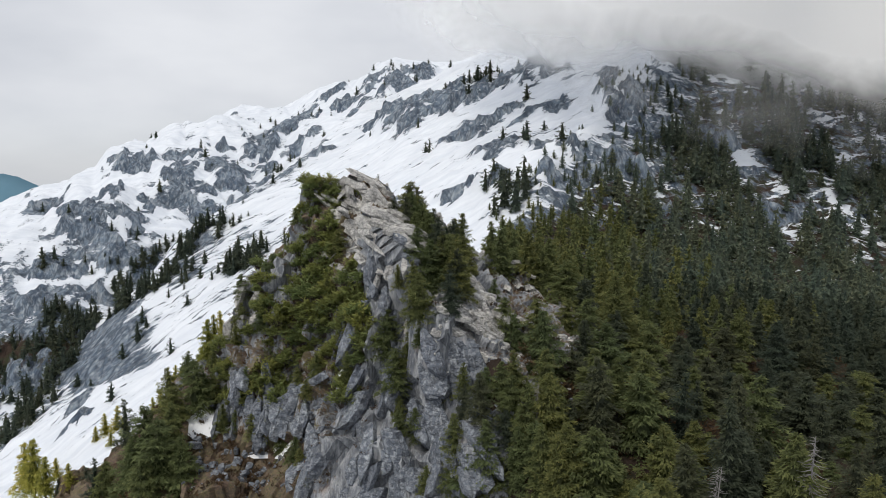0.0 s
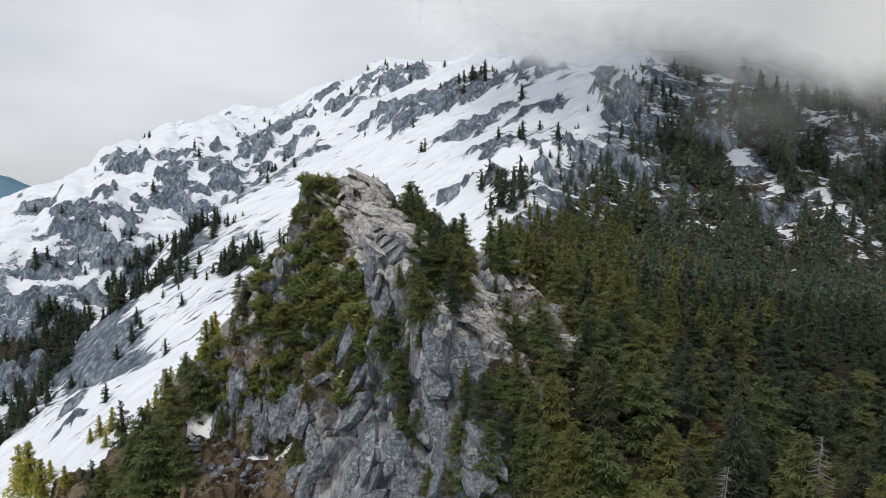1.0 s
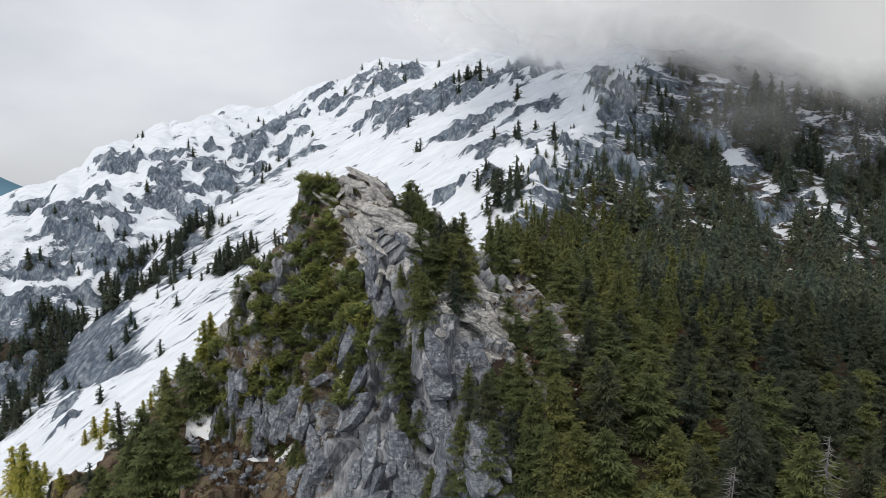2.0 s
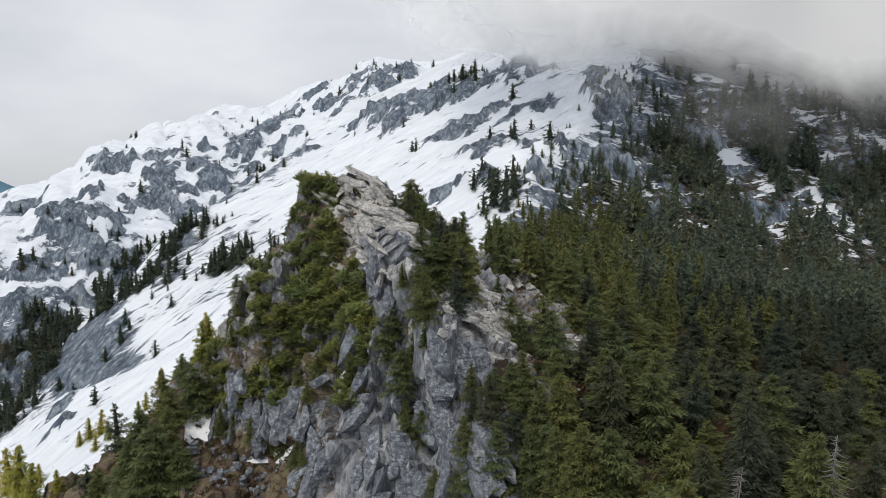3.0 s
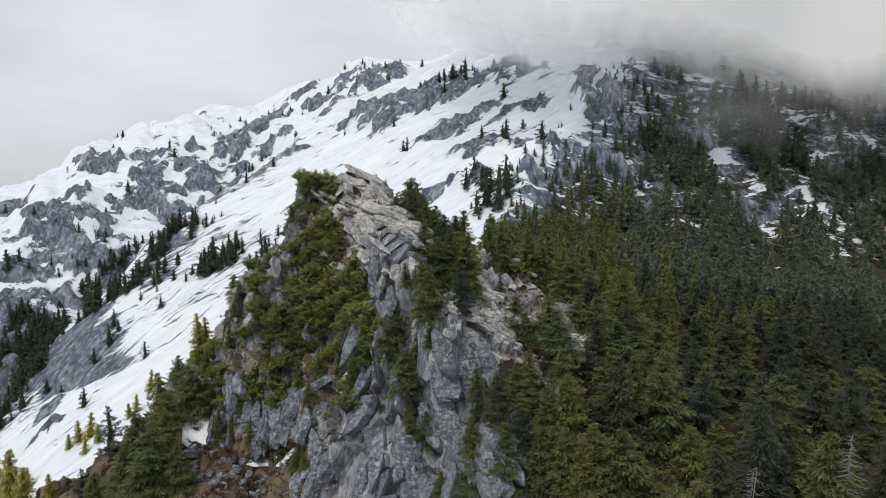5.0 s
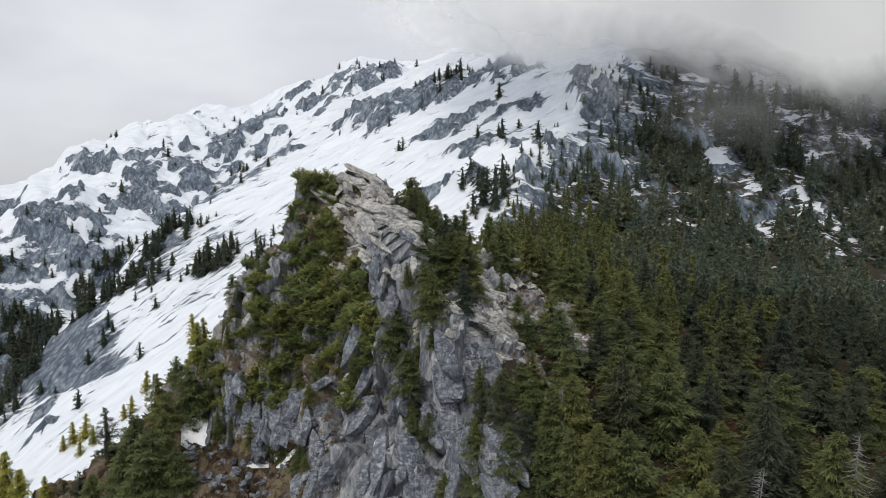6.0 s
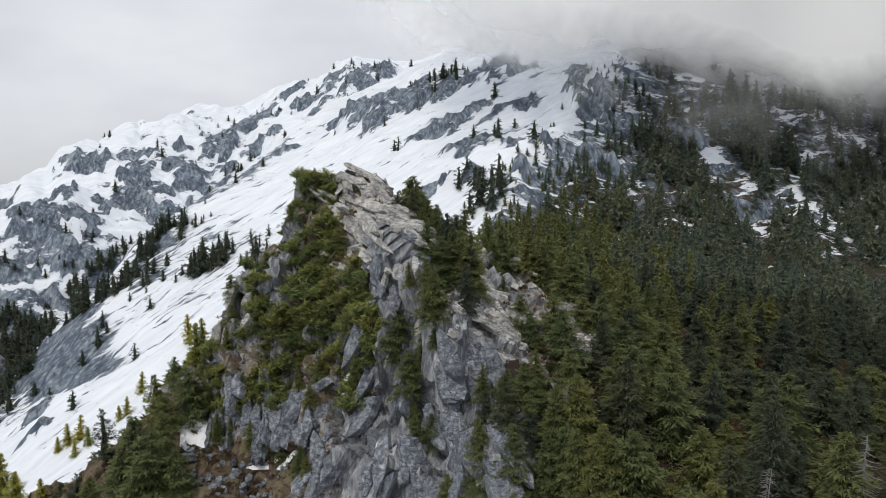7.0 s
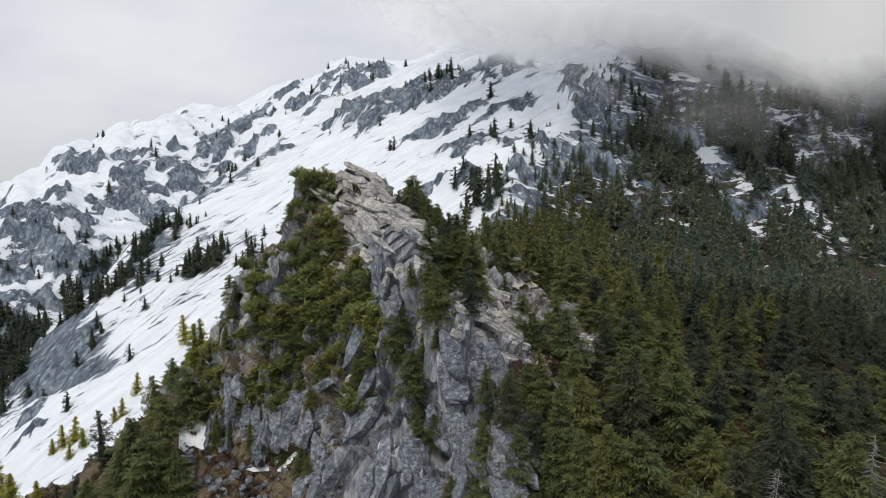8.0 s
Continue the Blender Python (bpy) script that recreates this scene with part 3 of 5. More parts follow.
gx, gy = axis(-370, 250, 1.6, -4200, 4200), axis(60, 900, 1.8, -3200, 4700)
GX, GY = np.meshgrid(gx, gy)
GZ = land_height(GX, GY)
o_up, o_bare = outcrops(GX, GY)
g_dx = GX - np.interp(GY, SPUR_Y, SPUR_X)
o_bare = np.maximum(o_bare, (0.22 + 0.4 * fbm(GX / 15, GY / 15, 2, 67)) * np.exp(-((g_dx + 1) / 9) ** 2) * np.clip((GY - 240) / 40, 0, 1) * np.clip((470 - GY) / 50, 0, 1))   # the rocky edge of the spur
GZ = GZ + o_up + o_bare * 3.2 * facets(GX, GY, GZ, 15, 66) + (0.3 + 1.2 * o_bare) * facets(GX, GY, GZ, 6.0, 61) * np.clip((GY - 180) / 80, 0.3, 1) + 0.5 * fbm(GX / 4, GY / 4, 3, 62)
s_y, s_x = np.gradient(GZ, gy, gx)
g_snow, g_heath, g_broken = land_masks(GX, GY, GZ, np.hypot(s_x, s_y), o_bare)
ground = new("ground", mesh_of("ground", np.stack([GX, GY, GZ], -1).reshape(-1, 3), grid_quads(len(gx), len(gy)), [M_LAND],
                               (("snow", g_snow.ravel()), ("heath", g_heath.ravel()), ("broken", g_broken.ravel())), True))
tagged(ground, "steep mountain side of grey rock under melting snow", "mountain", kind="structure")

# ---------- the crag ----------
cx, cy = np.arange(-78, 34, 0.36), np.arange(58, 152, 0.36)
CX, CY = np.meshgrid(cx, cy)
CZ = crag_height(CX, CY)
base_land = land_height(CX, CY)
V, nrm = crag_frame(CX, CY)
steep = 1 - nrm[..., 2]
left_side = np.clip((-9 - CX) / 8, 0, 1)
# last term: shade between the summit slabs, put in as dark cover
c_heath_shade = 0.25 + 0.36 * left_side - 0.45 * np.clip((steep - 0.55) / 0.25, 0, 1) + 0.25 * np.clip((CX - 4) / 6, 0, 1) + 0.35 * np.exp(-(((CX + 10) / 6) ** 2 + ((CY - 117) / 9) ** 2))
c_heath_shade = c_heath_shade + 0.6 * np.clip((-16 - CX) / 4, 0, 1) * np.clip((-35.5 - CZ) / 2.0, 0, 1)      # the slope under the step is all heath
c_heath_shade = c_heath_shade - 0.7 * np.exp(-((CX + 34) / 4.5) ** 2 - ((CY - 126.5) / 4.5) ** 2) - 0.5 * np.exp(-((CX + 26) / 3) ** 2 - ((CY - 119.5) / 3.5) ** 2)      # bare buttresses
c_snow = np.full(CX.shape, -0.3)
for sx0, sy0, ra, rb in ((-34.5, 115.5, 3.2, 1.6), (-26.5, 109.5, 2.2, 0.8), (-21.5, 104.5, 1.4, 1.8)):
    c_snow = np.maximum(c_snow, 1.0 - 0.45 * np.hypot((CX - sx0) / ra, (CY - sy0) / rb))
c_snow = c_snow - np.clip((steep - 0.3) * 2.5, 0, 1)
keep = (CZ + 2.0 > base_land).ravel()
quads = grid_quads(len(cx), len(cy))
quads = quads[keep[quads].all(1)]
used, inv = np.unique(quads, return_inverse=True)
crag = new("crag", mesh_of("crag", V.reshape(-1, 3)[used], inv.reshape(-1, 4), [M_CRAG],
                           (("snow", c_snow.ravel()[used]), ("heath", c_heath_shade.ravel()[used])), False))
tagged(crag, "jagged grey rock crag with heath-covered ledges", "crag", kind="structure")



# ---------- slabs and blocks of the crag ----------
def block_shape(seed):
    """A broken slab, 1 x 1 x 1: an uneven many-sided plate with chamfered edges and a tilted top."""
    r = random.Random(seed)
    n = r.choice((5, 6, 6, 7))
    turns = sorted((k + r.uniform(-0.32, 0.32)) * 2 * math.pi / n for k in range(n))
    ring = [(math.cos(a) * r.uniform(0.42, 0.6), math.sin(a) * r.uniform(0.42, 0.6)) for a in turns]
    tx, ty, sx, sy = r.uniform(-.3, .3), r.uniform(-.3, .3), r.uniform(-.08, .08), r.uniform(-.08, .08)
    vs = [(x * 1.08, y * 1.08, -0.5) for x, y in ring]
    vs += [(x + sx, y + sy, 0.36 + tx * x + ty * y) for x, y in ring]
    vs += [(x * 0.92 + sx, y * 0.92 + sy, 0.42 + tx * x + ty * y) for x, y in ring]
    vs.append((sx, sy, 0.45 + r.uniform(-.03, .06)))
    ts = []
    for k in range(n):
        q = (k + 1) % n
        for b in (0, n):
            ts += [(b + k, b + q, b + n + q), (b + k, b + n + q, b + n + k)]
        ts.append((2 * n + k, 2 * n + q, 3 * n))
    return np.array(vs), np.array(ts)


SHAPES = [block_shape(300 + i) for i in range(16)]
PALE = [mesh_of("slab", v, t, [M_BLOCK]) for v, t in SHAPES]
BLUE = [mesh_of("slab", v, t, [M_BLUE_SHADED]) for v, t in SHAPES]


def lay_slab(r, x, y, long, wide, thick, out=0.0, twist=0.12, rough=0.10, way=(0.45, -0.25, -1.0), shapes=PALE):
    """One slab lying on the crag's face, its length down the slope."""
    at, nn = crag_frame(np.array(x), np.array(y))
    ground_z = float(land_height(np.array(x), np.array(y)))
    if ground_z > at[2]:
        at = (x, y, ground_z)
    n = (Vector(nn) + Vector((r.gauss(0, rough), r.gauss(0, rough), r.gauss(0, rough)))).normalized()
    down = Vector(way) + Vector((r.gauss(0, twist), r.gauss(0, twist), 0))
    down = (down - down.dot(n) * n).normalized()
    side = n.cross(down)
    m = Matrix((down * long, side * wide, n * thick)).transposed().to_4x4()
    m.translation = Vector(at) + n * (out * thick)
    ob = new("slab", r.choice(shapes))
    ob.parent = crag
    ob.matrix_basis = m
    return ob


rs = random.Random(9)
for k in range(150):                     # bedded pale slabs of the summit and the upper rib, dipping towards the valley
    u = rs.random()
    lay_slab(rs, -16.0 + 10.5 * u + rs.gauss(0, 1.7), 125.0 - 17.0 * u + rs.gauss(0, 2.0), rs.uniform(2.6, 6.5), rs.uniform(0.7, 1.7), rs.uniform(0.5, 1.0), way=(1.0, -0.35, -0.55), rough=0.13, out=0.35, twist=0.10)
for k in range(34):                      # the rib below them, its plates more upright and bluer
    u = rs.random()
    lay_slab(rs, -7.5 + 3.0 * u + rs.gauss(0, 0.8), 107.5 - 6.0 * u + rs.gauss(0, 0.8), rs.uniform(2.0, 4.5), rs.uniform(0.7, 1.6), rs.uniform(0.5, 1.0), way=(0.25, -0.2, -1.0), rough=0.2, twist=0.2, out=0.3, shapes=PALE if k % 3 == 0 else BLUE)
for k in range(120):                     # broken blocks on the shoulder
    u = rs.random()
    lay_slab(rs, 0.5 + 9.0 * u + rs.gauss(0, 1.0), 96.5 + 5.0 * u + rs.gauss(0, 1.2), rs.uniform(1.2, 3.4), rs.uniform(0.7, 1.4), rs.uniform(0.4, 0.8), way=(1.0, -0.2, -0.6), rough=0.16, twist=0.25)
for k in range(5):                       # and the large grey face under them
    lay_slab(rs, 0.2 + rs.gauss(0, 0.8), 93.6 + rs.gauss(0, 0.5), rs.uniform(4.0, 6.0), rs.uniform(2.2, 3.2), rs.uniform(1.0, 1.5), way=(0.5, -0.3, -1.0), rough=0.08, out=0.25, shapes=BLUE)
for k in range(26):                      # bare patch on the spur behind
    lay_slab(rs, 13.5 + rs.gauss(0, 1.5), 131 + rs.gauss(0, 1.5), rs.uniform(1.5, 3.0), rs.uniform(1.0, 2.0), rs.uniform(0.6, 1.0), out=0.3, rough=0.3, twist=0.4)
count = 0
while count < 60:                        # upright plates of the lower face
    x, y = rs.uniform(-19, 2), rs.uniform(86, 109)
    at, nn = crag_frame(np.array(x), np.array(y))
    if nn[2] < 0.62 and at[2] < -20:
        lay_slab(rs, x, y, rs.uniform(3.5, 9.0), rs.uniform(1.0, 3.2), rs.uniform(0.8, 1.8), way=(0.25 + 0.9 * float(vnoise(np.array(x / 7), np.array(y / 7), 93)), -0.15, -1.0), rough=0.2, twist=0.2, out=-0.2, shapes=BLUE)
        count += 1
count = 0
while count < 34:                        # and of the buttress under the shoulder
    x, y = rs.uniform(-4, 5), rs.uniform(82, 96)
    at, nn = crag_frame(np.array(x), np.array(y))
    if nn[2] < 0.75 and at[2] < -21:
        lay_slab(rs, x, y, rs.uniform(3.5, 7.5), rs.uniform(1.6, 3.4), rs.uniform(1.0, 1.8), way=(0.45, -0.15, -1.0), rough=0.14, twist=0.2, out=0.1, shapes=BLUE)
        count += 1
for k in range(24):                      # pale rock along the spur's crest
    u = rs.random()
    x = -1.0 + 12 * u + rs.gauss(0, 0.8)
    lay_slab(rs, x, float(np.interp(x, CREST_X, CREST_Y)) - 1.2 + rs.gauss(0, 0.8), rs.uniform(1.5, 3.5), rs.uniform(1.0, 2.2), rs.uniform(0.6, 1.0), out=0.3, rough=0.25, twist=0.4)
for k in range(44):                      # pale stepped rock at the edge of the shoulder, under the trees
    u = rs.random()
    lay_slab(rs, 2.8 + 4.0 * u + rs.gauss(0, 0.6), 111 - 10 * u + rs.gauss(0, 0.8), rs.uniform(1.2, 3.0), rs.uniform(0.8, 1.6), rs.uniform(0.6, 1.1), out=0.4, rough=0.22, twist=0.3, way=(0.8, -0.6, -0.8))
for k in range(26):                      # the buttress on the left
    if k < 14:                            # with tall pale plates leaning on it
        lay_slab(rs, -33.4 + rs.gauss(0, 1.1), 126.3 + rs.gauss(0, 1.0), rs.uniform(3.2, 5.5), rs.uniform(1.0, 1.8), rs.uniform(0.8, 1.3), way=(-0.25, -0.2, -1.0), out=0.55, rough=0.12)
    lay_slab(rs, -36 + rs.gauss(0, 2.3), 127 + rs.gauss(0, 2.0), rs.uniform(2.5, 5.0), rs.uniform(1.0, 2.0), rs.uniform(0.8, 1.3), way=(-0.3, -0.2, -1.0), out=0.25, rough=0.15, shapes=PALE if k % 2 else BLUE)
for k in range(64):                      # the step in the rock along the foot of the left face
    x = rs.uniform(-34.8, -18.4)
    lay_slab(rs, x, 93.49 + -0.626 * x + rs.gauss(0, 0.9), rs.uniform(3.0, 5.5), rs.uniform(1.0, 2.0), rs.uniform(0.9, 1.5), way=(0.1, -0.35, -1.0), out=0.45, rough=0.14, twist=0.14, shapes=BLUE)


def rubble(mat, label, seed, zones):
    """Small broken stones in the zones given: middle, spread, how many, how big."""
    r = np.random.default_rng(seed)
    vs, ts, n = [], [], 0
    for zx, zy, sx, sy, many, big in zones:
        X, Y = r.normal(zx, sx, many), r.normal(zy, sy, many)
        at, nn = crag_frame(X, Y)
        over = land_height(X, Y) > at[:, 2]
        at[over] = np.column_stack([X, Y, land_height(X, Y)])[over]
        for p, nv in zip(at, nn):
            v, t = SHAPES[r.integers(len(SHAPES))]
            a = r.random() * 6.283
            size = big * (0.25 + 1.1 * r.random() ** 3)
            w = v * (size * r.uniform(0.8, 1.8), size, size * r.uniform(0.4, 0.9))
            tilt = Matrix.Rotation(a, 3, "Z") @ Matrix.Rotation(r.normal(0, 0.4), 3, "X")
            up = Vector(nv * 0.6 + (0, 0, 0.5)).normalized().to_track_quat("Z", "Y").to_matrix()
            vs.append(w @ np.array(up @ tilt).T + p)
            ts.append(t + n)
            n += len(v)
    ob = new("rubble", mesh_of("rubble", np.concatenate(vs), np.concatenate(ts), [mat]))
    return tagged(ob, label, "stones", kind="stuff")


rubble(M_BLOCK, "broken pale stones on the shoulder of the crag", 15, ((6, 100, 4.5, 3.0, 420, 0.8), (-10, 115, 4, 6, 160, 0.7), (14, 130, 2.5, 2.5, 90, 0.8), (11, 101, 2.5, 5, 180, 0.8)))
rubble(M_BLUE_SHADED, "broken dark grey stones at the foot of the crag", 16, ((-30, 108, 9, 4, 190, 1.1), (-18, 104, 7, 3, 120, 1.0), (-40, 112, 9, 6, 110, 1.1), (-6, 92, 6, 3, 90, 0.9), (8, 92, 5, 4, 80, 0.8)))
# ---------- trees ----------
rng = np.random.default_rng(11)


def blades(points, ways, lengths, widths, droop):
    """Flat pointed sprays: one for each point, along its way. Returns vertices and triangles."""
    n = len(points)
    up = np.tile((0.0, 0.0, 1.0), (n, 1)) + rng.normal(0, 0.35, (n, 3))
    side = np.cross(ways, up)
    side /= np.linalg.norm(side, axis=1, keepdims=True) + 1e-9
    tip = points + ways * lengths[:, None] + np.array((0, 0, -1.0)) * (droop * lengths)[:, None]
    v = np.stack([points + side * widths[:, None], points - side * widths[:, None], tip], 1).reshape(-1, 3)
    return v, np.arange(3 * n).reshape(n, 3)


def conifer_arrays(seed, height, spread, boughs, sprays, bare=0.05, droop=0.30, gap=0.0, size=1.0, blunt=0.0, width=0.23):
    """Crown of a conifer: boughs in whorls, each a flat drooping plate of small sprays."""
    global rng
    rng = np.random.default_rng(seed)
    P, W, L, T = [], [], [], []
    lean = rng.normal(0, 0.02, 2)
    whorl = 5
    for b in range(boughs):
        f = ((b // whorl) + 1.5 * rng.random()) / (boughs / whorl)
        f = min(0.985, bare + (1 - bare) * f ** 1.05)
        z = f * height
        reach = spread * ((1 - f) ** (0.72 - 0.32 * blunt) * (0.40 + 0.80 * rng.random()) + 0.05)
        if rng.random() < gap:
            reach *= 0.35
        az = (b % whorl) * 6.283 / whorl + (b // whorl) * 0.9 + rng.normal(0, 0.3)
        rise = rng.normal(0.04, 0.22) + 0.45 * (f - 0.35)
        m = max(4, int(sprays * (0.3 + 0.7 * reach / spread)))
        s = 0.12 + 0.88 * rng.random(m) ** 0.75
        u = rng.uniform(-1, 1, m)
        wide = 0.36 * reach * np.sin(np.clip(s, 0, 1) ** 0.7 * 2.6)
        ax, tx = np.array([math.cos(az), math.sin(az)]), np.array([-math.sin(az), math.cos(az)])
        px = np.outer(s * reach, ax) + np.outer(u * wide, tx)
        pz = z + reach * (rise * s - droop * s * s + 0.14 * s ** 4) - 0.10 * np.abs(u) * wide + rng.normal(0, 0.015 * height, m)
        swing = az + u * 0.9 + rng.normal(0, 0.25, m)
        P.append(np.column_stack([px + lean * z, pz]))
        W.append(np.column_stack([np.cos(swing), np.sin(swing), rng.normal(0.02, 0.34, m)]))
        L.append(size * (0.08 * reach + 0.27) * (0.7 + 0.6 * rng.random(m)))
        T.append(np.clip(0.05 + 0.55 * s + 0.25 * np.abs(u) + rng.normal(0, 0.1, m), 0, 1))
    # leader shoots
    q = 7
    P.append(np.column_stack([np.tile(lean * height, (q, 1)), height * (0.93 + 0.08 * rng.random(q))]))
    a = rng.random(q) * 6.28
    W.append(np.column_stack([0.5 * np.cos(a), 0.5 * np.sin(a), np.full(q, 0.8)]))
    L.append(np.full(q, 0.035 * height)); T.append(np.full(q, 0.7))
    P, W, L, T = np.concatenate(P), np.concatenate(W), np.concatenate(L), np.concatenate(T)
    v, t = blades(P, W, L, L * width, 0.20)
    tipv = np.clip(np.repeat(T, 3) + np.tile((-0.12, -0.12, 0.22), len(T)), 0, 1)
    return v, t, tipv, lean


def trunk_arrays(height, radius, lean, sides=7, rings=7):
    z = np.linspace(-0.8, height * 0.97, rings)
    a = np.arange(sides) * 2 * math.pi / sides
    r = radius * (1 - np.clip(z / height, 0, 1)) ** 0.8 + 0.015
    v = np.stack([r[:, None] * np.cos(a) + (lean[0] * z)[:, None], r[:, None] * np.sin(a) + (lean[1] * z)[:, None], np.tile(z[:, None], (1, sides))], -1).reshape(-1, 3)
    i = np.arange(rings * sides).reshape(rings, sides)
    j = np.roll(i, -1, 1)
    return v, np.stack([i[:-1], j[:-1], j[1:], i[1:]], -1).reshape(-1, 4)


def inner_cone(seed, height, spread, lean, full=0.62):
    """The dense inside of a crown, its shade put into a dark colour: ragged skirts one above the other."""
    r = np.random.default_rng(seed)
    vs, ts, n = [], [], 0
    for f in (0.06, 0.24, 0.42, 0.60, 0.76):
        k = 9
        a = np.arange(k) * 6.283 / k + r.random()
        rad = spread * full * (1 - f) ** 0.85 * r.uniform(0.55, 1.2, k)
        z0 = height * f + r.uniform(-0.03, 0.03, k) * height
        z1 = height * min(1.0, f + 0.30)
        vs.append(np.column_stack([rad * np.cos(a) + lean[0] * z0, rad * np.sin(a) + lean[1] * z0, z0]))
        vs.append(np.array([[lean[0] * z1, lean[1] * z1, z1]]))
        i = np.arange(k)
        ts.append(np.column_stack([i, (i + 1) % k, np.full(k, k)]) + n)
        n += k + 1
    return np.concatenate(vs), np.concatenate(ts)


def make_conifer(name, label, seed, height, spread, boughs, sprays, mat, **more):
    root = new(name)
    tagged(root, label, "tree", "conifers on the spur")
    v, t, tipv, lean = conifer_arrays(seed, height, spread, boughs, sprays, **more)
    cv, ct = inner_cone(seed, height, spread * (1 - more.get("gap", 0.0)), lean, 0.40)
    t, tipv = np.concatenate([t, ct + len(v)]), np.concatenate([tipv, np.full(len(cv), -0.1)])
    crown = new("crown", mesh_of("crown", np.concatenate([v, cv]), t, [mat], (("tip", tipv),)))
    tv, tq = trunk_arrays(height, 0.022 * height, lean)
    trunk = new("trunk", mesh_of("trunk", tv, tq, [M_BARK], (), True))
    crown.parent = trunk.parent = root
    return root


def make_snag(name, label, seed, height):
    """A dead tree: a bleached trunk with bare drooping limbs."""
    r = random.Random(seed)
    root = new(name)
    tagged(root, label, "dead tree", "conifers on the spur")
    tv, tq = trunk_arrays(height, 0.012 * height, (r.uniform(-.04, .04), r.uniform(-.04, .04)))
    trunk = new("trunk", mesh_of("trunk", tv, tq, [M_SNAG], (), True))
    trunk.parent = root
    vs, ts = [], []
    for b in range(150):
        f = 0.10 + 0.87 * (b + r.uniform(-3, 3)) / 153
        az, reach = r.uniform(0, 6.283), height * 0.21 * (1 - f) ** 0.5 * r.uniform(.15, 1.3) + 0.15
        last = None
        for s in range(5):
            u = s / 4
            c = Vector((math.cos(az) * reach * u, math.sin(az) * reach * u, f * height + reach * (0.05 * u - 1.0 * u * u + 0.85 * u ** 3 + r.gauss(0, 0.04))))
            w = 0.026 * (1 - u) + 0.007
            base = len(vs)
            vs += [c + Vector((0, 0, w)), c + Vector((-math.sin(az) * w, math.cos(az) * w, -w * .6)), c + Vector((math.sin(az) * w, -math.cos(az) * w, -w * .6))]
            if last is not None:
                for p in range(3):
                    q = (p + 1) % 3
                    ts.append((last + p, last + q, base + q, base + p))
            last = base
    limbs = new("deadwood", mesh_of("deadwood", np.array([tuple(v) for v in vs]), np.array(ts), [M_SNAG], (), True))
    limbs.parent = root
    return root


def make_shrub(name, label, seed, spread, height, stems, mat):
    """A low wind-clipped conifer bush: many short stems that fan out from one foot, set with sprays."""
    global rng
    rng = np.random.default_rng(seed)
    root = new(name)
    tagged(root, label, "shrub", "shrubs on the crag")
    P, W, L, T = [], [], [], []
    sv, st = [], []
    for b in range(stems):
        az, out = rng.random() * 6.283, rng.random() ** 0.6
        top = np.array([math.cos(az) * spread * out, math.sin(az) * spread * out, height * (0.35 + 0.75 * rng.random()) * (1.1 - 0.55 * out)])
        m = 22
        s = (0.5 + 0.5 * (np.arange(m) + rng.random(m)) / m)
        pts = top * np.column_stack([s, s, s ** 0.75])
        pts = pts + rng.normal(0, 0.06 * spread, (m, 3))
        a = rng.random(m) * 6.283
        W.append(np.column_stack([np.cos(a), np.sin(a), rng.normal(0.25, 0.3, m)]) * 0.8 + top / np.linalg.norm(top) * 0.4)
        P.append(pts); L.append(0.22 * spread * (0.7 + 0.6 * rng.random(m))); T.append(np.clip(0.1 + 0.7 * s * (0.5 + 0.5 * pts[:, 2] / height) + rng.normal(0, 0.1, m), 0, 1))
        c = 6 * b
        w = 0.04
        sv += [(-w, -w, -0.4), (w, -w, -0.4), (0, w, -0.4), tuple(top * 0.8 + (-.01, 0, 0)), tuple(top * 0.8 + (.01, 0, 0)), tuple(top * 0.8 + (0, .01, 0))]
        st += [(c, c + 1, c + 4, c + 3), (c + 1, c + 2, c + 5, c + 4), (c + 2, c, c + 3, c + 5)]
    P, W, L, T = np.concatenate(P), np.concatenate(W), np.concatenate(L), np.concatenate(T)
    v, t = blades(P, W, L, L * 0.22, 0.15)
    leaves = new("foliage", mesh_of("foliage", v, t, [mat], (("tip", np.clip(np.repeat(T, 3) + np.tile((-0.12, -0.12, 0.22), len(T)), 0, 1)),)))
    stem = new("wood", mesh_of("wood", np.array(sv), np.array(st), [M_BARK]))
    leaves.parent = stem.parent = root
    return root


FIR = "dark green conifer with drooping boughs on the steep slope"
PROTO = [make_conifer("conifer", FIR, 1, 10, 3.5, 105, 76, M_FIR),
         make_conifer("conifer", "broad dark green conifer with full hanging boughs", 2, 9, 3.9, 95, 86, M_FIR, droop=0.42, blunt=0.5),
         make_conifer("conifer", "slender pointed dark green conifer", 3, 11, 2.7, 100, 62, M_FIR),
         make_conifer("conifer", "ragged dark conifer with gaps between its boughs", 4, 10, 3.2, 75, 74, M_FIR, gap=0.25, droop=0.12),
         make_conifer("conifer", "olive green conifer with a rounded top", 5, 8, 3.5, 90, 80, M_OLIVE_LIT, droop=0.40, blunt=0.8),
         make_conifer("conifer", "dark green conifer with layered boughs", 8, 10, 3.7, 92, 80, M_FIR, droop=0.25)]
OLIVE = [make_conifer("conifer", "olive green conifer with layered boughs near the bare rib", 41, 10, 3.4, 100, 74, M_OLIVE_LIT),
         make_conifer("conifer", "broad olive green conifer with hanging boughs", 42, 9, 3.8, 92, 82, M_OLIVE_LIT, droop=0.4, blunt=0.4),
         PROTO[4]]
GOLDEN = make_conifer("conifer", "yellow-green sunlit conifer at the foot of the spur", 6, 9, 2.9, 90, 62, M_GOLD)
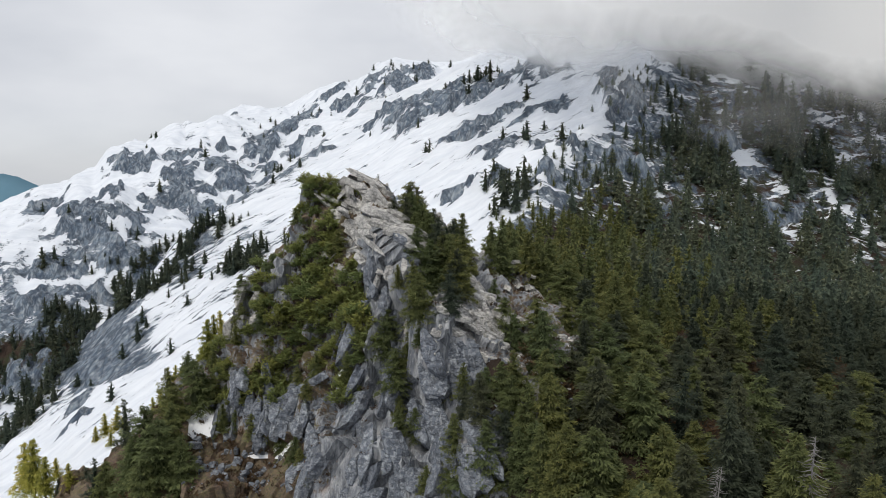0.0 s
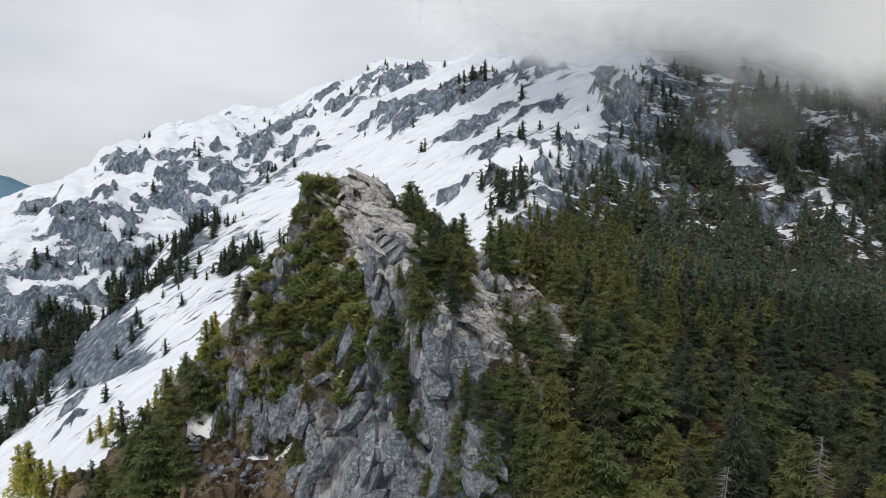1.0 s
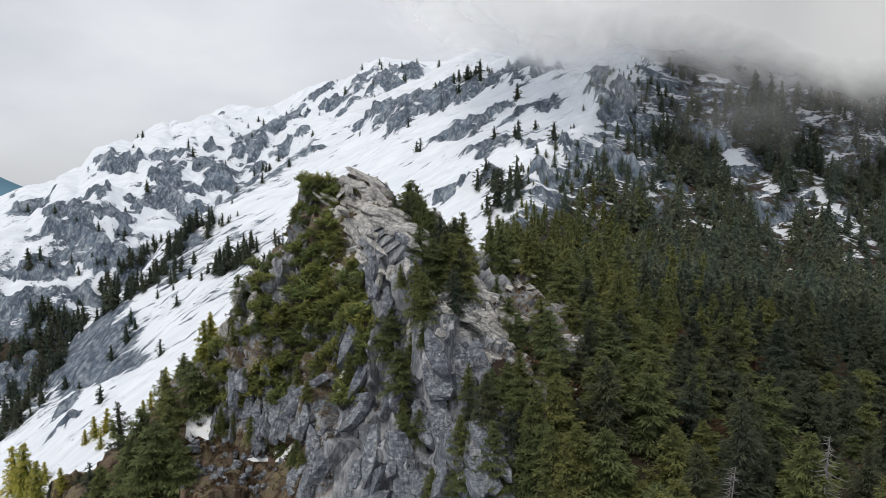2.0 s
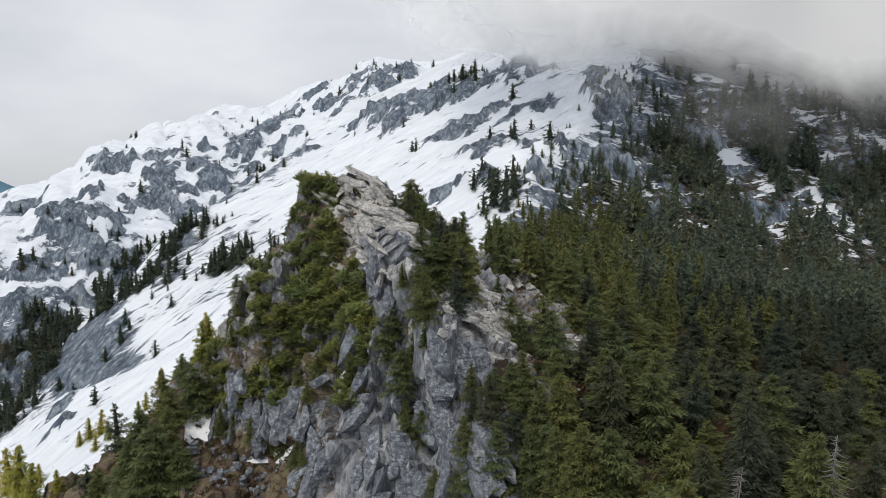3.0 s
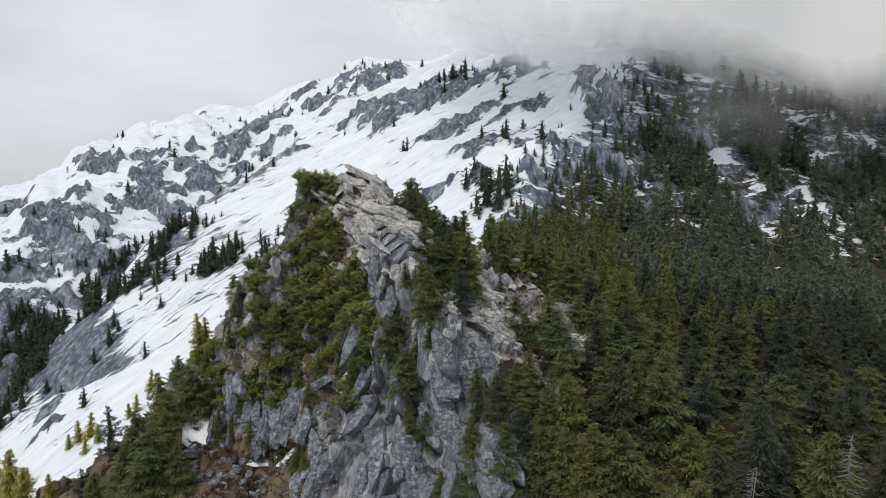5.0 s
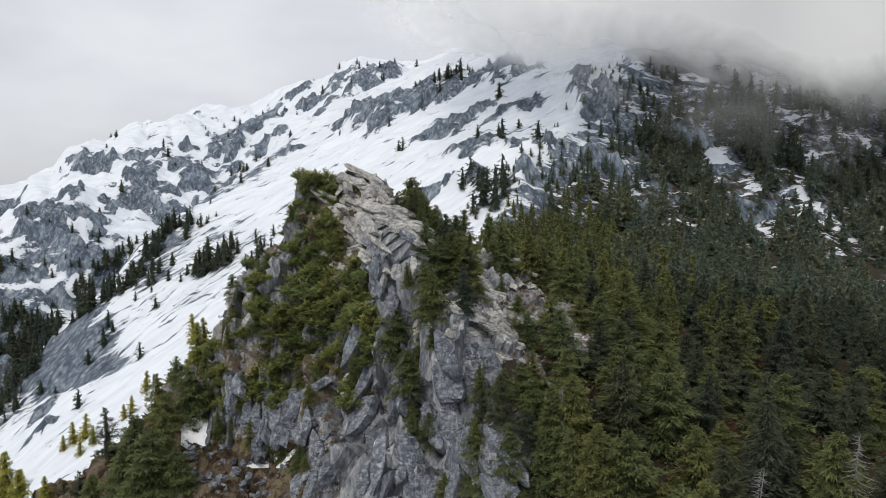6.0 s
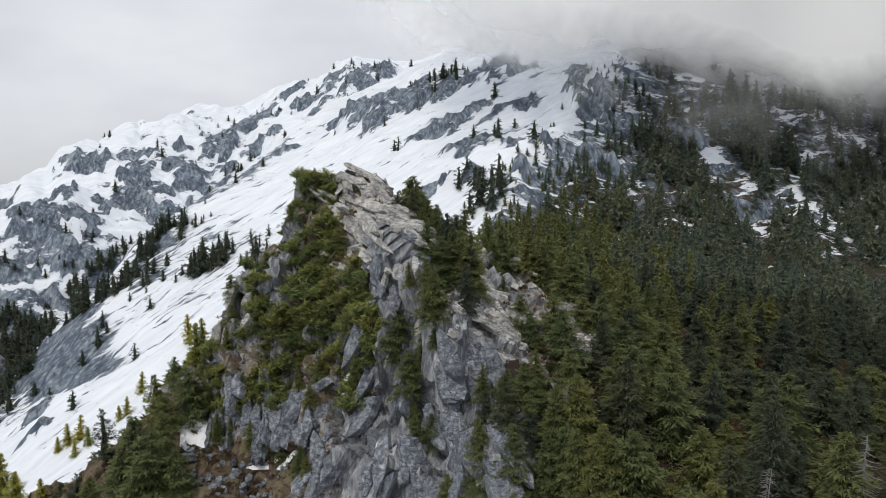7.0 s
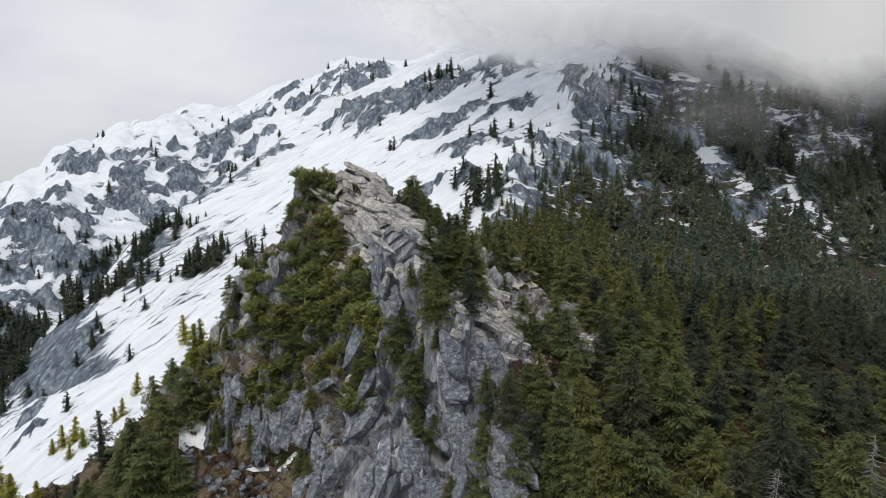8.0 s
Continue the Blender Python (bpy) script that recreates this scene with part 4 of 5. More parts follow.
SNAG = make_snag("dead_conifer", "bleached grey dead conifer with bare limbs", 7, 9)
BUSH = [make_shrub("shrub", "low green conifer bush clinging to the crag", 21, 1.7, 1.7, 46, M_SHRUB),
        make_shrub("shrub", "wind-clipped olive bush on a rock ledge", 22, 2.0, 1.3, 46, M_SHRUB),
        make_shrub("shrub", "dark green bush in a rock cleft", 23, 1.4, 2.0, 44, M_SHRUB)]
spent = set()


def surface(x, y):
    return np.maximum(land_height(x, y), crag_height(x, y))


def plant(proto, x, y, size, sink=0.3, turn=None, tall=1.0):
    """Stands a tree of that kind at (x, y). The first one is the tree itself, the next are copies."""
    z = float(land_height(np.array(x, float), np.array(y, float)))
    at, _ = crag_frame(np.array(x, float), np.array(y, float))
    if at[2] > z:
        x, y, z = (float(c) for c in at)
    z -= sink
    m = Matrix.Translation((x, y, z)) @ pose(0, 0, 0, rand.uniform(-3, 3), rand.uniform(-3, 3), rand.uniform(0, 360) if turn is None else turn)
    if proto in spent:
        ob = copy_thing(proto, m)
    else:
        spent.add(proto)
        ob = proto
        ob.matrix_basis = m
    ob.scale = (size, size, size * tall)
    return ob


rand = random.Random(5)


def spots(x0, x1, y0, y1, step, seed):
    """Jittered grid of places."""
    r = np.random.default_rng(seed)
    X, Y = np.meshgrid(np.arange(x0, x1, step), np.arange(y0, y1, step))
    X, Y = X + r.uniform(-0.45, 0.45, X.shape) * step, Y + r.uniform(-0.45, 0.45, Y.shape) * step
    return X.ravel(), Y.ravel(), r.random(X.size)


# the wood on the right-hand flank of the spur: near trees one by one
X, Y, K = spots(-10, 116, 62, 210, 4.7, 41)
DX = X - np.interp(Y, SPUR_Y, SPUR_X)
on_rib = ((X - 6) / 5.5) ** 2 + ((Y - 101) / 6) ** 2 < 1
ok = (X > np.interp(Y, (80, 90, 97, 101, 107, 113, 120, 126, 135, 160), (9, 10.5, 13.5, 13.5, 13, 11, 9, 8, 8, 8))) & ~on_rib & (((X - 13.0) / 5) ** 2 + ((Y - 122) / 12) ** 2 > 1) & (np.hypot(X - 32.5, Y - 66) > 5) & (np.hypot(X - 24, Y - 68) > 3.5) & (X < 0.66 * Y + 6) & (K < 0.93 + 0.35 * np.minimum(0, fbm(X / 9, Y / 9, 2, 44) + 0.15))
wood = sorted(zip(Y[ok], X[ok]), key=lambda p: p[0])
near_wood, far_wood = wood[:140], wood[140:]
for y, x in near_wood:
    # olive trees thin out rightwards, so tree colour carries the fall of light
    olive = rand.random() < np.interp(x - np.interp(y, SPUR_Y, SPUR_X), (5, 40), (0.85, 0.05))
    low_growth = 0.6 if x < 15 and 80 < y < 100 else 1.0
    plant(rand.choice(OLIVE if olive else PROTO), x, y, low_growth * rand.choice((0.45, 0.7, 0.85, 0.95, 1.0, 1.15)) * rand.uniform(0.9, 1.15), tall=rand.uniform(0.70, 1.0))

# bushes on the crag
X, Y, K = spots(-46, 0, 96, 130, 1.32, 43)
cover = fbm(X / 6, Y / 6, 3, 47)
zc = crag_height(X, Y)
ok = (zc > -34) & (zc > land_height(X, Y) + 2) & (X < np.interp(zc, (-40, -20, -14, -9, 2), (-12, -8, -9, -15, -17))) & ((cover > -0.35) | (zc > -9)) & (Y < np.interp(X, CREST_X, CREST_Y) + 1) & (zc < 1) & (((X + 34.5) / 4.5) ** 2 + ((Y - 126) / 5) ** 2 > 1)
bush_at = list(zip(X[ok], Y[ok]))
rand.shuffle(bush_at)
for x, y in bush_at[:292]:
    plant(rand.choice(BUSH), x, y, rand.uniform(0.85, 1.6) * np.interp(y, (120, 124), (1.1, 0.8)), sink=0.1)
SUMMIT = ((-20.1, 124.6, 0.90), (-18.8, 124.6, 1.00), (-17.4, 124.2, 0.90), (-19.8, 123.9, 1.10), (-18.0, 123.5, 1.00), (-13.3, 121.4, 0.70), (-21.0, 123.0, 1.00), (-16.3, 123.5, 0.70), (-12.5, 120.5, 0.60), (-21.1, 123.8, 0.90))
for x, y, s in SUMMIT:
    plant(rand.choice(BUSH), x, y, s, sink=0.1)
# young conifers among them
X, Y, K = spots(-44, -8, 98, 130, 3.4, 49)
zc = crag_height(X, Y)
ok = (zc > -38) & (zc < -5) & (X < np.interp(zc, (-40, -20, -14, -9, 2), (-14, -10, -11, -17, -19))) & (Y < np.interp(X, CREST_X, CREST_Y) + 0.5) & (K < 0.9)
for x, y in zip(X[ok], Y[ok]):
    plant(rand.choice(OLIVE), x, y, rand.uniform(0.28, 0.52), sink=0.1)

# small trees on the right flank of the rib, on the shoulder below it and along the back of the crest
FLANK = ((-7.0, 114.2, 0.48), (-5.6, 122.2, 0.42), (-6.0, 110.4, 0.47), (-4.4, 108.2, 0.54), (-2.3, 122.5, 0.47), (-3.7, 103.6, 0.60), (-1.7, 110.7, 0.64), (0.3, 120.5, 0.60), (3.1, 126.6, 0.69), (-1.9, 101.5, 0.71), (0.4, 104.2, 0.60), (-3.7, 98.2, 0.53), (-1.7, 95.9, 0.67), (0.4, 96.1, 0.56), (-4.1, 98.1, 0.38), (-7.0, 99.8, 0.74), (-5.8, 96.7, 0.64), (-4.5, 97.3, 0.38), (-1.7, 94.9, 0.29), (-2.7, 96.8, 0.38), (2.8, 91.7, 0.43), (5.2, 91.6, 0.50), (2.0, 89.8, 0.49), (3.7, 88.2, 0.59), (5.6, 88.2, 0.66), (2.3, 86.5, 0.58), (4.4, 84.2, 0.66))
FLANK += ((7.0, 85.1, 0.67), (-3.5, 92.9, 0.44), (-5.5, 95.2, 0.30), (-4.5, 93.7, 0.37), (10.2, 99.0, 0.62), (12.8, 101.1, 0.79), (12.9, 95.7, 0.90), (15.2, 188.2, 0.51), (-5.2, 100.6, 0.31), (-0.1, 92.4, 0.29), (0.9, 85.6, 0.54), (2.8, 82.6, 0.72), (5.8, 82.7, 0.78), (8.4, 82.1, 0.71), (7.9, 87.4, 0.62), (9.4, 84.4, 0.66), (12.0, 85.0, 0.84), (6.9, 90.2, 0.46), (10.9, 78.9, 0.75), (0.7, 89.1, 0.42), (9.8, 81.6, 0.71), (8.8, 91.6, 0.50), (12.4, 90.6, 0.71), (12.1, 76.7, 0.73), (-1.6, 87.6, 0.35))
FLANK += ((8.0, 101.2, 0.47), (8.2, 111.5, 0.52), (7.1, 120.2, 0.37), (4.7, 92.1, 0.32), (2.4, 92.7, 0.22))
FLANK += ((0.5, 104, 0.85), (1.8, 107, 0.8), (2.0, 103, 0.75), (-0.5, 106, 0.85), (0.8, 110, 0.8), (3.0, 113, 0.7), (3.5, 117, 0.75), (1.5, 101.5, 0.65), (5.0, 120, 0.7), (2.5, 121, 0.75), (6.5, 124, 0.6), (-1.0, 102.5, 0.8), (-1.5, 109, 0.85))
X, Y, K = spots(-8, 9, 99, 126, 2.5, 50)
left_of = np.interp(Y, (96, 99, 105, 111, 118, 126), (1.0, 2.4, 2.6, 1.6, 3.0, 4.0))      # the bare edge of the shoulder
ok = (X > np.interp(Y, (99, 101, 107, 113, 124), (1.5, 0.0, -3.5, -6.0, -8.0)) + 0.9) & (X < left_of) & (K < 0.85)
FLANK += tuple((x, y, 0.50 + 0.40 * k) for x, y, k in zip(X[ok], Y[ok], K[ok]))
for x, y, s in FLANK:
    plant(rand.choice(OLIVE + PROTO[5:]), x, y, s)
# the foot of the crag, left
FOOT = ((-58.7, 142.6, 1.17), (-43.5, 111.3, 1.31), (-38.2, 103.7, 1.22), (-45.0, 109.8, 1.03), (-39.6, 113.7, 0.98), (-37.1, 115.0, 0.94), (-35.3, 116.6, 0.73), (-35.4, 103.2, 0.73), (-53.9, 115.7, 0.82), (-69.8, 144.6, 0.91), (-51.1, 114.8, 0.81), (-50.2, 117.1, 0.82), (-44.8, 120.3, 0.84), (-41.4, 125.8, 0.54), (-35.1, 120.8, 0.38), (-38.8, 108.1, 0.93), (-39.6, 102.0, 0.96), (-78.0, 148.6, 0.58), (-40.8, 120.4, 0.66))
for x, y, s in FOOT:
    plant(PROTO[3] if x < -52 else rand.choice(OLIVE), x, y, s * (0.8 if x < -50 else 1.0))
GOLDS = ((-85.3, 154.3, 1.33), (-80.0, 150.1, 0.94), (-144.2, 259.5, 1.84), (-39.6, 127.1, 0.79), (-38.0, 127.8, 0.59), (-118.0, 263.6, 0.87), (-113.7, 262.5, 0.99), (-107.7, 254.2, 0.72), (-120.9, 262.2, 0.62), (-96.9, 259.0, 0.71), (-98.6, 257.2, 0.61), (-95.8, 270.6, 0.85), (-73.0, 147.2, 0.58), (-84.4, 290.7, 1.14), (-111.1, 251.6, 0.59), (-129.5, 251.1, 0.79))
for x, y, s in GOLDS:
    plant(GOLDEN, x, y, s)
for x, y, s in ((34.2, 70.5, 1.35), (25.6, 71, 1.0), (19, 93, 0.6), (10.4, 84.5, 0.75), (12.6, 85.5, 0.6)):
    plant(SNAG, x, y, s)


def joined(name, label, kinds, places, mat):
    """Trees past counting, joined into one mesh."""
    vs, ts, tip, tint, n = [], [], [], [], 0
    r = np.random.default_rng(77)
    for (x, y, z, h) in places:
        v, t, tp = kinds[r.integers(len(kinds))]
        a = r.random() * 6.283
        c, s = math.cos(a) * h, math.sin(a) * h
        q = np.column_stack([v[:, 0] * c - v[:, 1] * s + x, v[:, 0] * s + v[:, 1] * c + y, v[:, 2] * h * r.uniform(0.9, 1.2) + z])
        vs.append(q); ts.append(t + n); tip.append(tp); tint.append(np.full(len(v), r.uniform(-0.5, 0.5)))
        n += len(v)
    ob = new(name, mesh_of(name, np.concatenate(vs), np.concatenate(ts), [mat], (("tip", np.concatenate(tip)), ("tint", np.concatenate(tint)))))
    return tagged(ob, label, "forest", kind="stuff")


def small_kind(seed, boughs, sprays, spread=2.0, size=1.5):
    v, t, tp, lean = conifer_arrays(seed, 10, spread, boughs, sprays, size=size, width=0.30)
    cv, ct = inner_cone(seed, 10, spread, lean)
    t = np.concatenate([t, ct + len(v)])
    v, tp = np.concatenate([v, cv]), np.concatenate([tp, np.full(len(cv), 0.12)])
    tv, tq = trunk_arrays(10, 0.2, lean, 4, 2)
    tt = np.concatenate([tq[:, (0, 1, 2)], tq[:, (0, 2, 3)]]) + len(v)
    return np.concatenate([v, tv]), np.concatenate([t, tt]), np.concatenate([tp, np.zeros(len(tv))])


CLOSE = [small_kind(130 + i, 88, 44, 3.0 + 0.35 * i, 1.25) for i in range(3)]
MIDDLE = [small_kind(100 + i, 60, 26, 2.7 + 0.4 * i, 1.8) for i in range(3)]
SMALL = [small_kind(110 + i, 45, 11, 2.6 + 0.5 * i, 2.5) for i in range(3)]
TINY = [small_kind(120 + i, 30, 9, 2.6 + 0.8 * i, 3.2) for i in range(3)]

places = [(x, y, float(surface(np.array(x), np.array(y))) - 0.3, rand.uniform(0.5, 1.0)) for y, x in far_wood]
close = [p for p in places if p[1] < 152]
# same painted gradient: brighter olive at the crest side, darker firs beyond
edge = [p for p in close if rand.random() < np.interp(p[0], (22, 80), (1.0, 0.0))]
joined("conifers", "dense olive green conifers behind the crag", CLOSE, edge, M_OLIVE_LIT)
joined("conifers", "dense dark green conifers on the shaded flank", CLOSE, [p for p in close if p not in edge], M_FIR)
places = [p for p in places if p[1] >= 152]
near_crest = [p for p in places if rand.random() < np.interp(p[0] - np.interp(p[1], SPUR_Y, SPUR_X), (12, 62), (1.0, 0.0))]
joined("forest_on_spur", "olive green conifer wood along the crest of the spur", MIDDLE, near_crest, M_OLIVE_LIT)
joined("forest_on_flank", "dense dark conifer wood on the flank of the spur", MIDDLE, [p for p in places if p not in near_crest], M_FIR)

X, Y, K = spots(10, 330, 205, 560, 4.9, 45)
DX = X - np.interp(Y, SPUR_Y, SPUR_X)
cover = fbm(X / 22, Y / 22, 3, 48)
ok = (DX > np.interp(Y, (260, 290, 400, 430), (-6, -18, -18, -8)) + 9 * cover) & (X < 0.66 * Y + 8) & (K < 0.84 - 0.14 * np.clip((Y - 270) / 90, 0, 1) + 0.6 * cover) & (surface(X, Y) < 95)
for px, py, ra, rb in SNOW_PATCHES:
    ok &= ((X - px) / (1.25 * ra)) ** 2 + ((Y - py + 7) / (1.2 * rb + 7)) ** 2 > 1
up, bare = outcrops(X, Y)
ok &= bare < 0.75
Z = surface(X, Y) + up
edge = np.clip(DX[ok] / 26, 0, 1)
tall = (0.32 + 0.5 * edge) * (0.75 + 0.7 * np.random.default_rng(3).random(ok.sum()) ** 1.5) + 0.45 * edge * np.clip((Y[ok] - 270) / 60, 0, 1) * np.random.default_rng(8).random(ok.sum())
spots_high = [(x, y, z - 0.3, h) for x, y, z, h in zip(X[ok], Y[ok], Z[ok], tall)]
lower = [p for p in spots_high if p[1] < 300 + rand.uniform(-30, 20) and rand.random() < np.interp(p[0] - np.interp(p[1], SPUR_Y, SPUR_X), (15, 65), (1.0, 0.0))]
joined("forest_on_ridge", "olive green conifer wood on the ridge under the mountain", SMALL, lower, M_OLIVE_LIT)
joined("forest_on_mountain", "dark conifer wood thinning towards the cloud", SMALL, [p for p in spots_high if p not in lower], M_FIR_HAZED)

# scattered trees of the open slope and the mountain behind
X, Y, K = spots(-360, 100, 290, 890, 4.6, 46)
up, bare = outcrops(X, Y)
snow_side = X - np.interp(Y, SPUR_Y, SPUR_X) < -3
low = land_height(X, Y)
dens = 0.005 + 0.012 * np.clip((-60 - X) / 60, 0, 1) * (Y < 480) + 0.6 * np.clip((-82 - low) / 14, 0, 1) * (Y > 10 + np.interp(X, BROW_X, BROW_Y)) + 0.05 * np.clip(bare, 0, 1) * (fbm(X / 20, Y / 20, 2, 63) > 0)
for cx, cy, ra, rb, amount in CLUMPS + CLUMPS_MORE + CLUMPS_REST:
    dens = dens + amount * np.exp(-(((X - cx) / ra) ** 2 + ((Y - cy) / rb) ** 2)) * np.clip(0.30 + 2.4 * fbm(X / 10, Y / 10, 2, 65), 0, 1.8)
ok = snow_side & (K < dens) & (X > -0.62 * Y)
Z = land_height(X, Y) + up
TALLER = ((23.1, 289.8, 1.58), (30.8, 288.3, 1.05), (26.8, 284.3, 0.93), (19.2, 287.4, 0.84), (-96.6, 361.0, 1.18), (-91.3, 355.4, 1.03), (-101.0, 363.0, 1.00), (-159.5, 382.5, 1.25), (-166.1, 391.5, 1.13), (-66.9, 321.5, 0.93), (-136.4, 417.7, 1.06))      # the larger ones among them
joined("scattered_trees", "small dark conifers scattered over the snow", TINY,
       [(x, y, z - 0.3, h) for x, y, z, h in zip(X[ok], Y[ok], Z[ok], 0.28 + 0.55 * np.random.default_rng(4).random(ok.sum()) + 0.35 * np.clip(dens[ok] - 0.3, 0, 1))]
       + [(x, y, float(land_height(np.array(x), np.array(y))) - 0.3, h) for x, y, h in TALLER], M_FIR)



# ---------- low growth and dead wood ----------
def heath_tufts():
    """Tussocks of heath and dead grass on the ledges, in thousands."""
    r = np.random.default_rng(31)
    X, Y = r.uniform(-56, 12, 9000), r.uniform(84, 134, 9000)
    at, nn = crag_frame(X, Y)
    want = np.clip((-8 - X) / 8, 0.15, 1) * np.clip((nn[:, 2] - 0.25) / 0.3, 0, 1) * (0.6 + 0.6 * fbm(X / 5, Y / 5, 2, 57))
    ok = (r.random(9000) < want) & (at[:, 2] > land_height(X, Y)) & (at[:, 2] < -6)
    at, nn = at[ok], nn[ok]
    n, each = len(at), 14
    P = np.repeat(at, each, 0) + r.normal(0, 0.28, (n * each, 3)) * (1, 1, 0.4)
    a = r.random(n * each) * 6.283
    W = np.column_stack([np.cos(a), np.sin(a), r.uniform(0.3, 1.2, n * each)]) * 0.8 + np.repeat(nn, each, 0) * 0.5
    L = r.uniform(0.25, 0.6, n * each)
    v, t = blades(P, W, L, L * 0.2, 0.3)
    tint = np.repeat(np.repeat(r.random(n), each), 3)
    ob = new("heath", mesh_of("heath", v, t, [M_HEATH], (("tint", tint),)))
    return tagged(ob, "brown and olive heath tussocks on the rock ledges", "heath", kind="stuff")


heath_tufts()


def undergrowth():
    """Low bushes and dead grass on the floor of the wood."""
    r = np.random.default_rng(33)
    X, Y = r.uniform(4, 90, 5200), r.uniform(64, 150, 5200)
    ok = (X < 0.66 * Y + 4) & (X > np.interp(Y, (64, 95, 110, 150), (12, 10, 12, 10)))
    X, Y = X[ok], Y[ok]
    at = np.column_stack([X, Y, surface(X, Y)])
    n, each = len(at), 12
    P = np.repeat(at, each, 0) + r.normal(0, 0.4, (n * each, 3)) * (1, 1, 0.35)
    a = r.random(n * each) * 6.283
    W = np.column_stack([np.cos(a), np.sin(a), r.uniform(0.2, 1.3, n * each)])
    L = r.uniform(0.3, 0.75, n * each)
    v, t = blades(P, W, L, L * 0.22, 0.3)
    ob = new("undergrowth", mesh_of("undergrowth", v, t, [M_HEATH], (("tint", np.repeat(np.repeat(r.random(n), each), 3)),)))
    return tagged(ob, "brown low bushes and dead grass between the trees", "undergrowth", kind="stuff")


undergrowth()


def snow_patch(x, y, a, b, seed):
    """A thin remnant of snow, its edge melted uneven."""
    r = np.random.default_rng(seed)
    k, rings = 18, (0.35, 0.7, 1.0)
    turn = np.arange(k) * 6.283 / k
    wob = 1 + 0.22 * np.sin(turn * 2 + r.random() * 6) + 0.15 * np.sin(turn * 5 + r.random() * 6) + r.normal(0, 0.06, k)
    X, Y = [np.array([x])], [np.array([y])]
    for f in rings:
        X.append(x + a * f * wob * np.cos(turn))
        Y.append(y + b * f * wob * np.sin(turn))
    X, Y = np.concatenate(X), np.concatenate(Y)
    c, n = crag_frame(X, Y)
    low = land_height(X, Y)
    Z = np.maximum(c[:, 2] + 0.55 + 0.3 * min(b, 1.5), low + 0.15 + 0.2 * min(b, 1.5))
    mid = np.median(Z)
    Z = np.clip(Z, mid - 0.4 - b, mid + 0.4 + b)
    Z[1 + 2 * k:] -= 0.45
    ts = [(0, 1 + i, 1 + (i + 1) % k) for i in range(k)]
    for g in range(2):
        o = 1 + g * k
        for i in range(k):
            j = (i + 1) % k
            ts += [(o + i, o + k + i, o + k + j), (o + i, o + k + j, o + j)]
    ob = new("snow_patch", mesh_of("snow_patch", np.column_stack([X, Y, Z]), np.array(ts), [M_SNOW], (), True))
    return tagged(ob, "small remnant of old snow on a ledge", "snow", "snow remnants on the ledges")


for k, (x, y, a, b) in enumerate(((-36.3, 113.0, 2.3, 1.7), (-32.9, 113.7, 2, 1), (-26.6, 108.0, 0.8, 0.5), (-24.1, 106.1, 2.4, 0.5), (-21.9, 104.4, 1.1, 0.4), (-19.4, 100.3, 1.2, 1), (-9.2, 95.1, 0.7, 0.4), (-13.7, 103.4, 0.6, 0.3), (-28.2, 117.5, 0.35, 0.6), (-0.8, 92.8, 0.6, 0.3), (-27.3, 108.7, 0.7, 0.4), (-31.8, 111.9, 0.7, 0.4), (-17.0, 97.2, 0.8, 0.6), (35.6, 103.0, 1.2, 0.7), (35.3, 113.5, 0.7, 0.5))):
    snow_patch(x, y, 1.3 * a, 1.3 * b, 500 + k)


def dead_branch(x, y, seed, length, up):
    """A bleached, twisted branch lying over the rock, thinning to its end."""
    r = random.Random(seed)
    at, nn = crag_frame(np.array(x), np.array(y))
    p, d = Vector(at) + Vector(nn) * 0.5, (Vector((r.uniform(-1, 1), -0.3, up)).normalized())
    vs, qs, steps = [], [], 9
    for k in range(steps):
        w = 0.11 * (1 - k / steps) + 0.02
        side = d.cross(Vector((0.3, 1, 0.2))).normalized()
        top = side.cross(d).normalized()
        vs += [p + side * w, p + top * w, p - side * w, p - top * w]
        if k:
            b = 4 * k
            qs += [(b - 4 + i, b - 4 + (i + 1) % 4, b + (i + 1) % 4, b + i) for i in range(4)]
        p = p + d * (length / steps)
        d = (d + Vector((r.gauss(0, 0.3), r.gauss(0, 0.2), r.gauss(-0.06, 0.3)))).normalized()
    ob = new("dead_branch", mesh_of("dead_branch", np.array([tuple(v) for v in vs]), np.array(qs), [M_SNAG], (), True))
    return tagged(ob, "bleached twisted dead branch lying over the crag", "branch", "dead branches on the crag")


for k, (x, y, ln, up) in enumerate(((-16.5, 119, 3.0, -0.8), (-17.5, 118, 3.4, -0.9), (-15.5, 117.5, 2.6, -0.7), (-18.5, 119.5, 2.4, -0.5), (-14, 116, 2.2, -0.8), (-5, 109, 2.0, 0.3), (8, 96, 2.6, 0.9), (12, 93, 2.4, 0.8))):
    dead_branch(x, y, 400 + k, ln, up)

